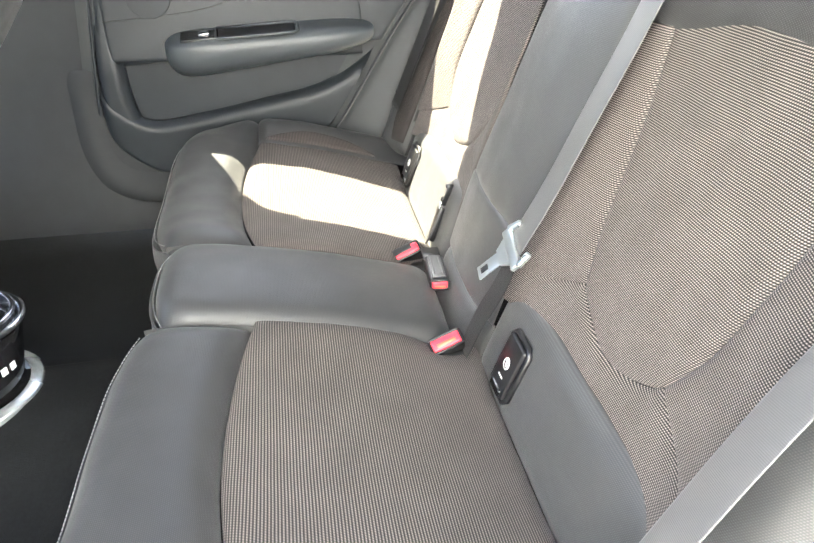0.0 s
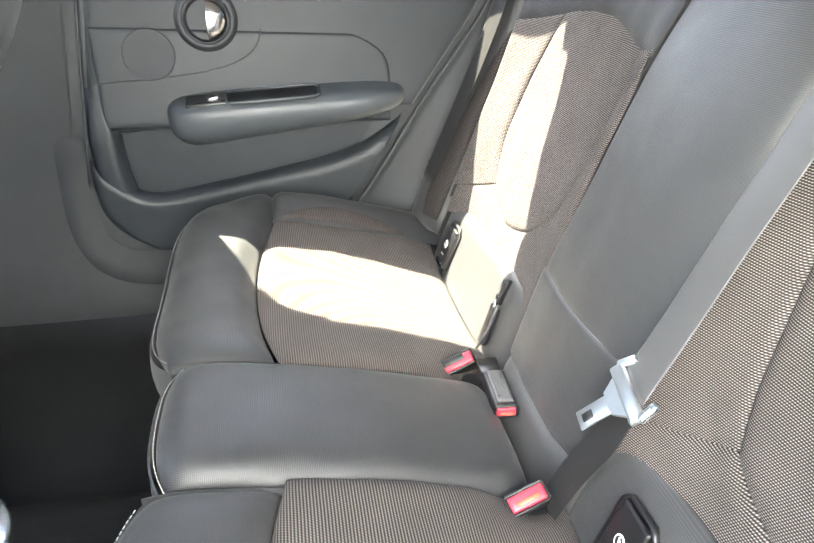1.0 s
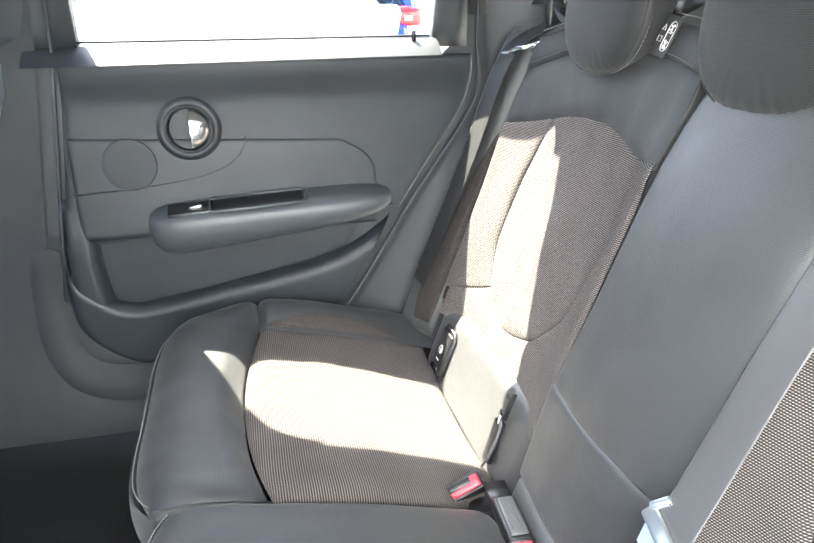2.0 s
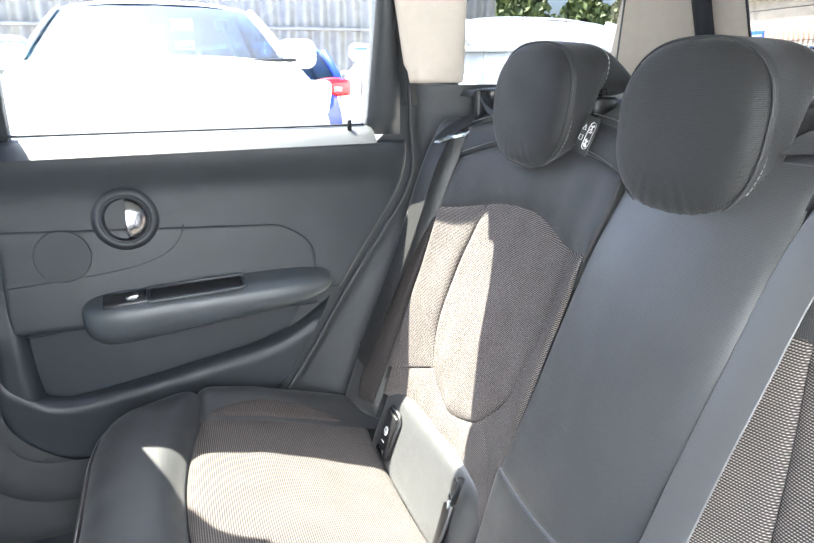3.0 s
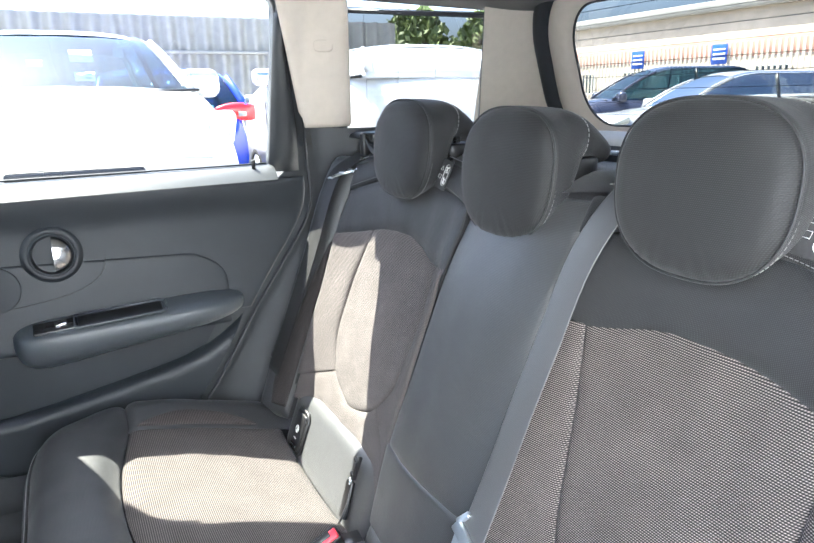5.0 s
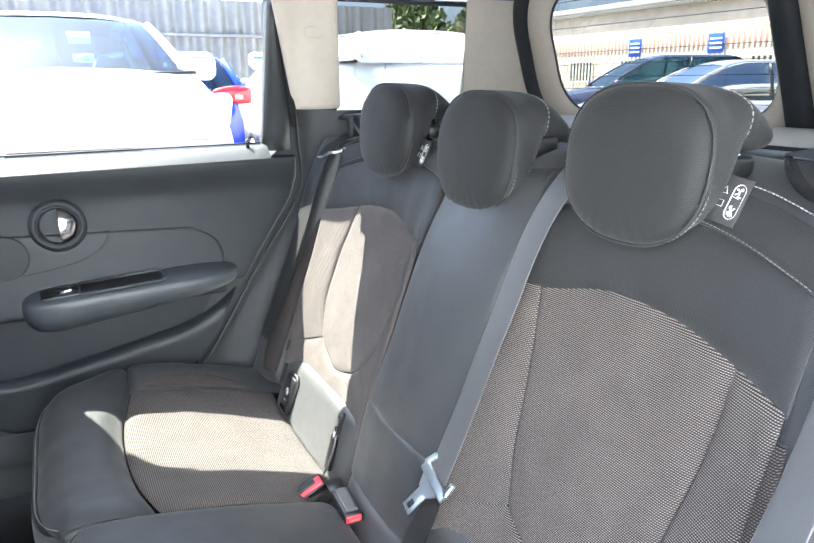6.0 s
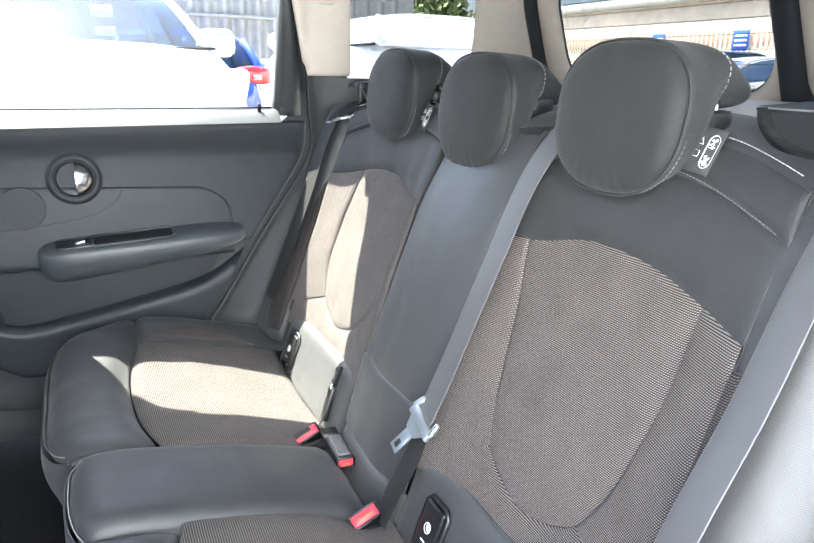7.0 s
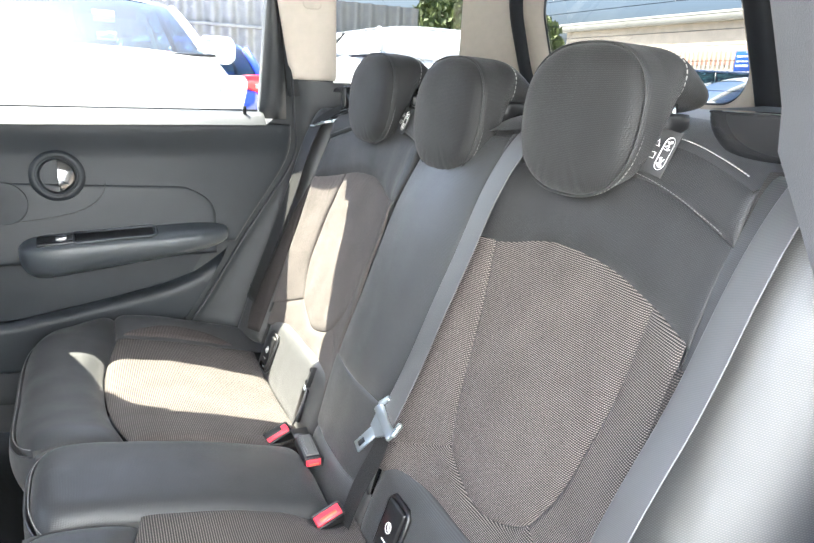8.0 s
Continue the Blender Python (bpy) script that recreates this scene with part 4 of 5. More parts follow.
for f in [0.5 - 0.5 * math.cos(math.pi * i / 56) for i in range(57)]:
    x = mix(-0.250, 0.205, f)
    k = (1 - abs(2 * f - 1) ** (9 if f < 0.5 else 5)) ** 0.5 * 0.97 + 0.03
    c = 0.721 + 0.024 * f
    ring = []
    for t in np.linspace(0, 2 * math.pi, 28, False):
        a, b = math.cos(t), math.sin(t)
        q = 0.55 if b > 0 else 1.0
        y = 0.700 - 0.058 * k * math.copysign(abs(a) ** q, a)
        drop = 0.031 if b > 0 else 0.066 - 0.030 * f
        ring.append(Vector((x, y, c + drop * k * (1 - 0.15 * f) * math.copysign(abs(b) ** q, b) + 0.24 * (y - 0.66) * max(0, b) ** 0.5)))
    arm.append(ring)
part("armrest", loft(arm), ARM_LIT, door, "rounded padded armrest")
part("grip_recess", rbox((0.165, 0.036, 0.010), pose(-0.052, 0.671, 0.7590, 19.5, -3, 0), 0.0045, 3), BLACK, door, "dark grip recess")
part("grip_rim", tube([(-0.052 + a, 0.671 + b * 0.85, 0.7636 + 0.053 * a + 0.30 * b) for a, b in ((-0.086, -0.018), (-0.078, -0.024), (0.078, -0.024), (0.088, -0.016), (0.088, 0.016), (0.078, 0.024), (-0.086, 0.024))], 0.003, 8, True), ARM_LIT, door)
part("switch_plate", rbox((0.080, 0.036, 0.008), pose(-0.172, 0.671, 0.7545, 19.5, -3, 0), 0.0035, 3), SCOOP, door)
part("window_switch", rbox((0.024, 0.014, 0.008), pose(-0.163, 0.669, 0.7600, 19, -8, 0), 0.003, 3), CHROME, door, "chrome window switch")
for name, prof in (("handle_bezel", ((0.056, 0.7010), (0.053, 0.6985), (0.049, 0.6966), (0.0450, 0.6962), (0.0425, 0.6974))), ("handle_ring", ((0.0427, 0.6974), (0.0412, 0.6956), (0.0395, 0.6954), (0.0378, 0.6966)))):
    part(name, loft([[Vector((-0.160 + r * math.cos(a), y, 0.893 + r * math.sin(a))) for a in np.linspace(0, 2 * math.pi, 48, False)] for r, y in prof], False), DOOR_SKIN, door)
cup = [[Vector((-0.160 + 0.038 * k * math.cos(a), y, 0.893 + 0.038 * k * math.sin(a))) for a in np.linspace(0, 2 * math.pi, 36, False)] for k, y in ((1, 0.694), (0.93, 0.708), (0.8, 0.718), (0.4, 0.722), (0.05, 0.722))]
part("handle_bowl", loft(cup, False), PLASTIC, door, "round dark release bowl")
lever = sheet(lambda u, v: (-0.160 + 0.002 + (0.0345 * math.cos(mix(-1.5, 1.5, v))) * u, 0.703 - 0.017 * math.sqrt(max(0, 1 - 0.92 * (math.sin(mix(-1.5, 1.5, v)) ** 2 + (u * math.cos(mix(-1.5, 1.5, v))) ** 2))) + 0.002 * math.sin(mix(-1.5, 1.5, v)), 0.893 + 0.0350 * math.sin(mix(-1.5, 1.5, v))), steps(12), steps(24))
part("release_lever", lever, CHROME, door, "half-round chrome release lever")
part("sill_ledge", sheet(lambda u, v: (mix(-0.405, 0.297, u), mix(0.668, 0.720, v), 1.004 + 0.030 * math.sin(math.pi / 2 * v) + 0.008 * u), steps(20), steps(10)), DOOR_SKIN, door, "pale sunlit window ledge")
part("glass_seal", tube([(x, 0.7150, 1.040 + 0.006 * (x + 0.4)) for x in np.linspace(-0.405, 0.285, 10)], 0.0022, 8), RUBBER, door)
part("lock_pin", tube([(0.252, 0.700, 1.03), (0.252, 0.700, 1.050), (0.252, 0.700, 1.054)], 0.0042, 12), BLACK, door, "black lock pin")
front_x = spline([1.0, 1.36], [-0.327, -0.302])
rear_x = spline([1.0, 1.36], [0.292, 0.288])
part("rear_frame", loft([[Vector((rear_x(z), glass_y(z), z)), Vector((mix(rear_x(z), door_rear(z), 0.5), glass_y(z) - 0.022, z)), Vector((door_rear(z) - 0.008, glass_y(z) - 0.012, z)), Vector((door_rear(z) - 0.008, glass_y(z) + 0.03, z)), Vector((rear_x(z), glass_y(z) + 0.03, z))] for z in np.linspace(1.025, 1.40, 12)]), PLASTIC, door)
part("front_frame", loft([[Vector((front_x(z) - 0.12, glass_y(z) - 0.015, z)), Vector((front_x(z), glass_y(z) - 0.006, z)), Vector((front_x(z), glass_y(z) + 0.03, z)), Vector((front_x(z) - 0.12, glass_y(z) + 0.03, z))] for z in np.linspace(1.02, 1.40, 10)]), PLASTIC, door)


def corner_fillet(x, way, r=0.060, top=1.381):
    """The rounded upper corner of the window opening."""
    arc = [(x + way * r * (1 - math.cos(a)), top - r + r * math.sin(a)) for a in np.linspace(0, math.pi / 2, 12)] + [(x - way * 0.01, top + 0.01), (x - way * 0.01, top - r)]
    return loft([[Vector((px, glass_y(z) + d, z)) for px, z in arc] for d in (-0.006, 0.028)])


part("frame_corner", corner_fillet(0.288, -1, 0.036), PLASTIC, door)
part("frame_corner", corner_fillet(-0.302, 1, 0.058, 1.390), PLASTIC, door)
part("outer_skin", sheet(lambda u, v: (mix(-0.41, door_rear(mix(0.40, 1.03, v)) + 0.01, u), 0.80 - 0.02 * v, mix(0.40, 1.03, v)), steps(10), steps(10)), GREY_PAINT, door)
pane = part("pane", sheet(lambda u, v: (mix(front_x(mix(1.03, 1.39, v)) - 0.01, rear_x(mix(1.03, 1.39, v)) + 0.01, u), glass_y(mix(1.03, 1.39, v)) + 0.012, mix(1.03, 1.39, v)), steps(4), steps(4)), DOOR_GLASS, door, "tinted window glass")

trim = empty("trim", "dark plastic lower side trim and seals beside the rear seat", "car trim", kind="structure", at=(0.3, 0.65, 0.4))
part("door_seal", tube([(door_rear(z) + 0.008, 0.690 - (0 if z < 1.04 else 0.32 * (z - 1.04)), z) for z in np.linspace(0.46, 1.34, 50)], 0.0032, 8), RUBBER, trim)
def sill_side(x, z):
    """The inner face of the sill, drawn back under the door."""
    return 0.700 - 0.065 * smooth01((0.64 - z) / 0.31) + 0.024 * smooth01((x + 0.445) / 0.25) * smooth01((z - 0.34) / 0.12)


arch_way = curve_points([(-0.436, 0, 0.690), (-0.440, 0, 0.64), (-0.441, 0, 0.58), (-0.436, 0, 0.52), (-0.415, 0, 0.470), (-0.370, 0, 0.436), (-0.30, 0, 0.422), (-0.15, 0, 0.416)], 80)


def arch(u, v):
    """A soft raised border round the foot of the door opening."""
    i = round(u * 78)
    p, way = arch_way[i], (arch_way[i + 1] - arch_way[i]).normalized()
    side, full = Vector((way.z, 0, -way.x)), math.sqrt(max(0.0, 1 - (1 - min(u / 0.07, 1)) ** 2))
    q = p + side * (2 * v - 1) * 0.032 * (0.4 + 0.6 * full)
    return (q.x, sill_side(q.x, q.z) + 0.002 - 0.009 * full * max(0, 1 - (2 * v - 1) ** 2), q.z)


part("arch_trim", sheet(arch, [i / 78 for i in range(79)], steps(18)), SILL, trim)
part("front_seal", tube([(door_front(z) - 0.004, 0.698 - 0.38 * max(0, z - 1.04), z) for z in np.linspace(0.50, 1.36, 30)], 0.0036, 8), DOOR_SKIN, trim)
part("seal_backing", sheet(lambda u, v: (mix(-0.50, -0.36, u), 0.716 - 0.38 * max(0, mix(0.40, 1.36, v) - 1.04), mix(0.40, 1.36, v)), steps(4), steps(30)), PLASTIC, trim)


part("seal_backing", sheet(lambda u, v: (door_rear(mix(0.42, 1.36, v)) + mix(-0.06 if mix(0.42, 1.36, v) < 1.03 else -0.008, 0.07, u), 0.716 - 0.38 * max(0, mix(0.42, 1.36, v) - 1.04), mix(0.42, 1.36, v)), steps(4), steps(30)), PLASTIC, trim)


def side_wall(s, parent):
    """The trim between door edge and backrest, up to the foot of the rear pillar."""
    def wall(u, v):
        z = mix(0.29, 1.117, v)
        x0 = door_rear(max(z, 0.42)) + 0.022
        return (mix(x0, 0.56, u), s * (mix(0.684, 0.640, smooth01(u * 1.4)) - 0.18 * max(0, z - 1.0) * (1 - u) + (0.06 if s < 0 else 0)), z)
    part("side_panel", sheet(wall, steps(14), steps(30)), PLASTIC, parent)


side_wall(1, trim)
near_trim = empty("trim", "dark plastic side trim beside the open rear doorway", "car trim", kind="structure", at=(0.3, -0.65, 0.4))
side_wall(-1, near_trim)
part("pillar_flank", sheet(lambda u, v: (door_rear(mix(mix(1.085, 0.98, u), 1.36, v)) + mix(0.004, -0.035, u), -(mix(0.622, 0.70, u) - 0.20 * max(0, mix(mix(1.085, 0.98, u), 1.36, v) - 1.117)), mix(mix(1.085, 0.98, u), 1.36, v)), steps(8), steps(20)), PILLAR_LIT, near_trim)
part("door_seal", tube([(door_rear(z) + 0.012, -0.750 + (0 if z < 1.04 else 0.40 * (z - 1.04)), z) for z in np.linspace(0.40, 1.34, 50)], 0.012, 8), RUBBER, near_trim)


def side_bolster(s, label):
    """The padded piece beside a backrest, over which the belt runs."""
    ob = empty("side_bolster", label, "car seat", "side bolsters", at=(0.3, s * 0.6, 0.45))
    edge = spline([0.50, 0.60, 0.70, 0.85, 1.0, 1.06], [0.240, 0.278, 0.315, 0.372, 0.425, 0.455])
    rim = spline([0.53, 0.58, 0.65, 0.81, 0.885], [0.596, 0.606, 0.601, 0.585, 0.566]) if s > 0 else spline([0.53, 0.70, 0.885], [0.568, 0.580, 0.568])
    surf = lambda y, z: (edge(z) - (0.55 * (abs(y) - 0.556) - 1.2 * max(0, abs(y) - 0.63) if s > 0 else 0.012 - 4.5 * max(0, abs(y) - 0.575) ** 2), y, z)
    part("leather_panel", pad(surf, lambda u, v: (s * mix(0.556 if s > 0 else 0.540, 0.650 if s > 0 else 0.745, u), mix(0.50, 1.065, v)), (0.09, 0.56), FWD, 20, 50, 0.006, 0.02, 0.03), LEATHER, ob)
    # Backrest cloth again, in its tone darkened for shade.
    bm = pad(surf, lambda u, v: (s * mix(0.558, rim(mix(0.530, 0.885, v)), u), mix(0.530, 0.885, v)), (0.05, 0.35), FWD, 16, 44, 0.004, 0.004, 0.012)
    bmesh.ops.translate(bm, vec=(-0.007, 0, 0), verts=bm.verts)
    part("cloth_panel", bm, CLOTH_SIDE_SHADED, ob, "cloth panel darkened for shade")
    part("bolster_core", sheet(lambda u, v: (mix(edge(mix(0.5, 1.06, v)) + 0.01, 0.55, u), s * 0.560, mix(0.5, 1.06, v)), steps(6), steps(10)), LEATHER_SIDE_SHADED, ob)
    part("screw", tube([(surf(0.628, 0.625)[0] + 0.004, s * 0.628, 0.625), (surf(0.628, 0.625)[0] - 0.006, s * 0.628, 0.625)], 0.006, 12), BLACK, ob)


side_bolster(1, "black leatherette side bolster with cloth panel beside the closed door")
side_bolster(-1, "black leatherette side bolster with cloth panel beside the open doorway")


def upper_side(s):
    """Rear pillar, quarter window and tail pillar of one side."""
    lean = lambda z: 0.645 - 0.36 * (z - 1.117)
    pil = empty("trim", "cream fabric-covered rear roof pillar", "pillar trim", kind="structure", at=(0.41, s * 0.64, 1.117))
    part("pillar_cover", pad(lambda x, z: (x, s * (lean(z) - 0.02 * math.sin(math.pi * min(max((x - 0.345) / 0.125, 0), 1))), z), lambda u, v: (mix(0.352 - 0.28 * (mix(1.117, 1.37, v) - 1.117), 0.468 - 0.17 * (mix(1.117, 1.37, v) - 1.117), u), mix(1.117, 1.37, v)),
         (0.12, 0.25), (0, -s, 0), 20, 24, 0.002, 0.012, 0.015), CREAM, pil)
    part("pillar_core", loft([[Vector((x - 0.21 * (z - 1.117), s * (lean(z) + y), z)) for x, y in ((0.352, 0.030), (0.466, 0.030), (0.470, 0.06), (0.345, 0.08))] for z in (1.08, 1.2, 1.38)]), PLASTIC, pil)
    oval = [Vector((0.375 + 0.020 * math.copysign(abs(math.cos(t)) ** 0.6, math.cos(t)), s * (lean(1.282) - 0.0215), 1.282 + 0.011 * math.copysign(abs(math.sin(t)) ** 0.6, math.sin(t)))) for t in np.linspace(0, 2 * math.pi, 30, False)]
    part("cover_cap", tube(oval, 0.0009, 6, True), CREAM, pil, "small oval cover cap")
    ledge = empty("trim", "black plastic ledge under the quarter window", "car trim", kind="structure", at=(0.65, s * 0.6, 1.0))
    part("ledge_top", pad(lambda x, y: (x, y, 1.108 - 0.03 * smooth01((0.56 - abs(y)) / 0.05)), lambda u, v: (mix(0.455 if s > 0 else 0.555, 0.95, u), s * mix(0.50, 0.70, v)), (0.5, 0.2), UP, 20, 16, 0, 0.012, 0.02), PLASTIC, ledge)
    part("ledge_side", sheet(lambda u, v: (mix(0.50, 0.97, u), s * (0.50 + 0.02 * v), mix(1.085, 0.5, v)), steps(8), steps(8)), PLASTIC, ledge)
    if s > 0:
        part("belt_slot", rbox((0.05, 0.02, 0.05), pose(0.475, s * 0.565, 1.085), 0.006, 3), BLACK, ledge)
    part("outer_wing", sheet(lambda u, v: (mix(0.36, 1.05, u), s * (0.84 - 0.12 * v), mix(0.5, 1.11, v)), steps(8), steps(8)), GREY_PAINT, ledge)
    win = empty("window_1" if s > 0 else "window_2", "rear quarter window in a dark seal", "car window", kind="structure", at=(0.64, s * 0.64, 1.11))
    q = lambda x, z: Vector((x - 0.12 * (z - 1.11), s * (lean(z) + 0.02 - 0.10 * max(0, x - 0.6)), z))
    pane = part("pane", sheet(lambda u, v: q(mix(0.46, 0.81, u), mix(1.10, 1.36, v)), steps(5), steps(4)), WINDOW, win)
    for x in (0.512, 0.590, 0.680):
        part("aerial_wire", tube([q(x - 0.05 * (z - 1.11), z) - Vector((0, s * 0.004, 0)) for z in np.linspace(1.12, 1.345, 6)], 0.0004, 5), RUBBER, win)
    part("seal", tube([q(x, z) for x, z in ((0.452, 1.110), (0.790, 1.110), (0.803, 1.13), (0.790, 1.34), (0.780, 1.352), (0.452, 1.352))], 0.006, 8, True), RUBBER, win)
    tail = empty("trim", "cream fabric-covered tail pillar", "pillar trim", kind="structure", at=(0.88, s * 0.58, 1.1))

    def cover(u, v):
        z = mix(1.105, 1.38, v)
        a = mix(0, math.pi / 2, u)
        return (0.785 + 0.200 * math.sin(a) - mix(0.20, 0.42, u) * (z - 1.11), s * (0.624 - 0.062 * (1 - math.cos(a)) - mix(0.38, 0.22, u) * (z - 1.11)), z)
    part("pillar_cover", sheet(cover, steps(14), steps(10)), CREAM, tail)
    part("outer_skin", sheet(lambda u, v: (mix(0.83, 0.94, u), s * (0.72 - 0.06 * u - 0.22 * (mix(1.05, 1.40, v) - 1.11)), mix(1.05, 1.40, v)), steps(4), steps(4)), GREY_PAINT, tail)


upper_side(1)
upper_side(-1)

# ---- tailgate ----
hatch = empty("window_3", "tailgate with heated rear window and pale inner trim", "car window", kind="structure", at=(1.0, 0, 1.1))
tail_x = lambda z: 0.985 - 0.42 * (z - 1.11)


def ring_of(ya, yb, z0, z1, r, off, n=10):
    """A rounded frame between ya and yb in the slanting plane of the tailgate."""
    out = []
    for cy, cz, a0 in ((yb - r, z1 - r, 0), (ya + r, z1 - r, 90), (ya + r, z0 + r, 180), (yb - r, z0 + r, 270)):
        for k in range(n):
            a = radians(a0 + 90 * k / (n - 1))
            y, z = cy + r * math.cos(a), cz + r * math.sin(a)
            out.append(Vector((tail_x(z) + off, y * (1 - 0.25 * max(0, z - 1.11)), z)))
    return out


part("inner_trim", loft([ring_of(-0.122, 0.552, 1.070, 1.40, 0.07, 0.004), ring_of(-0.120, 0.540, 1.080, 1.39, 0.06, -0.012), ring_of(-0.118, 0.485, 1.098, 1.375, 0.085, -0.014), ring_of(-0.114, 0.465, 1.108, 1.362, 0.085, -0.006), ring_of(-0.113, 0.463, 1.110, 1.36, 0.085, 0.004)], False), CREAM, hatch, "pale trim round the rear window")
part("inner_trim", loft([ring_of(-0.520, -0.166, 1.080, 1.40, 0.05, 0.004), ring_of(-0.510, -0.172, 1.088, 1.39, 0.05, -0.012), ring_of(-0.485, -0.196, 1.098, 1.375, 0.05, -0.014), ring_of(-0.465, -0.214, 1.108, 1.362, 0.05, -0.006), ring_of(-0.463, -0.216, 1.110, 1.36, 0.05, 0.004)], False), CREAM, hatch, "pale trim round the rear window")
part("seal", tube(ring_of(-0.560, 0.560, 1.05, 1.42, 0.14, -0.006, 12), 0.024, 10, True), RUBBER, hatch)
for ya, yb in ((-0.113, 0.463), (-0.463, -0.216)):
    part("glass_seal", tube(ring_of(ya, yb, 1.110, 1.36, 0.085, 0.0, 12), 0.0028, 8, True), RUBBER, hatch)
part("centre_post", loft([[Vector((tail_x(z) + dx, y * (1 - 0.25 * max(0, z - 1.11)), z)) for dx, y in ((0.012, -0.114), (-0.012, -0.118), (-0.022, -0.128), (-0.022, -0.158), (-0.012, -0.168), (0.012, -0.172))] for z in (1.06, 1.16, 1.26, 1.40)]), RUBBER, hatch, "black seal between the two tail doors")
pane = part("pane", sheet(lambda u, v: (tail_x(mix(1.09, 1.38, v)) + 0.008, mix(-0.49, 0.49, u), mix(1.09, 1.38, v)), steps(6), steps(4)), WINDOW, hatch)
for z in np.linspace(1.135, 1.345, 9):
    for ya, yb in ((-0.11, 0.45), (-0.45, -0.22)):
        part("heating_wire", tube([(tail_x(z) + 0.006, y, z) for y in np.linspace(ya, yb, 5)], 0.0006, 5), RUBBER, hatch)
part("sill", pad(lambda x, y: (x, y, 1.098 - 0.25 * (0.96 - x) * (0.96 > x)), lambda u, v: (mix(0.90, 0.985, u), mix(-0.55, 0.55, v)), (0.1, 1.1), UP, 14, 24, 0.003, 0.012, 0.02), HATCH, hatch, "pale grey tailgate sill")
part("sill_strip", rbox((0.012, 1.06, 0.012), pose(0.893, 0, 1.062), 0.003, 2), SATIN, hatch)
part("inner_board", sheet(lambda u, v: (mix(0.90, 0.94, v), mix(-0.56, 0.56, u), mix(1.075, 0.45, v)), steps(8), steps(8)), PLASTIC, hatch)
part("outer_skin", sheet(lambda u, v: (mix(1.04, 1.10, v), mix(-0.66, 0.66, u), mix(1.09, 0.45, v)), steps(8), steps(6)), GREY_PAINT, hatch)

shelf = tagged(part("parcel_shelf", pad(lambda x, y: (x, y, 1.045), lambda u, v: (mix(0.545, 0.89, u), mix(-0.51, 0.51, v)), (0.34, 1.0), UP, 20, 20, 0.002, 0.01, 0.015), PLASTIC), "dark carpeted parcel shelf behind the backrests", "parcel shelf", kind="structure")

# ---- scooped handles at the outer ends of the backrests ----
def release_cup(s, label):
    ob = empty("release_cup", label, "release handle", "backrest handles", at=(0.48, s * 0.51, 1.06))

    def bowl(u, v):
        a, b = math.pi * u, math.pi / 2 * (1 - v)
        return (0.496 - 0.046 * math.sin(a) ** 0.8 * math.cos(b), s * (0.520 - 0.068 * math.cos(a) * math.cos(b)), 1.108 - 0.050 * math.sin(b))
    part("scoop", sheet(bowl, steps(30), steps(14)), SCOOP, ob, "satin dark scoop")
    rim = [Vector(bowl(u, 1.0)) for u in np.linspace(0, 1, 24)]
    part("rim", tube(rim, 0.0012, 8), SCOOP, ob)
    part("lever", sheet(lambda u, v: Vector(bowl(u, 1.0)).lerp(Vector((0.56, s * mix(0.45, 0.59, u), 1.112)), v) + Vector((0, 0, 0.003)), steps(20), steps(4)), PLASTIC, ob)


release_cup(1, "dark scooped release handle on the backrest beside the closed door")
release_cup(-1, "dark scooped release handle on the backrest beside the open doorway")

# ---- floor, roof, front of the cabin ----
tagged(part("floor", sheet(lambda u, v: (mix(-2.0, 0.95, u), mix(-0.74, 0.74, v), 0.31 + 0.075 * math.exp(-(mix(-0.74, 0.74, v) / 0.12) ** 4) + 0.004 * noise.noise((u * 22, v * 16, 0))), steps(60), steps(50)), CARPET), "black carpeted car floor", "floor", kind="structure")
sill = empty("trim", "dark plastic door sill trim beside the floor", "car trim", kind="structure", at=(-0.3, 0.66, 0.35))
part("sill_cover", sheet(lambda u, v: (mix(-0.450, 0.1, u), sill_side(mix(-0.450, 0.1, u), mix(0.62, 0.330, v)), mix(0.62 - 0.12 * smooth01(u * 5), 0.330, v)), steps(30), steps(20)), SILL, sill)
part("front_lining", sheet(lambda u, v: (mix(door_front(max(0.60, mix(0.33, 1.36, v))) - 0.030, -1.9, u), 0.700 - 0.36 * max(0, mix(0.33, 1.36, v) - 1.04) - 0.065 * smooth01((0.64 - mix(0.33, 1.36, v)) / 0.31), mix(0.33, 1.36, v)), steps(14), [i / 50 for i in range(51)]), SILL, sill)
near_sill = tagged(part("trim", sheet(lambda u, v: (mix(-1.9, 0.3, u), mix(-0.80, -0.62, smooth01(v)), mix(0.37, 0.335, v)), steps(20), steps(12)), PLASTIC), "dark plastic sill of the open rear doorway", "car trim", kind="structure")
tagged(part("ceiling", sheet(lambda u, v: (mix(-1.15, 0.93, u), mix(-0.55, 0.55, v), 1.385 - 0.03 * (2 * v - 1) ** 4 + 0.02 * math.sin(math.pi * u)), steps(20), steps(20)), HEADLINER), "grey headliner under the car roof", "ceiling", kind="structure")
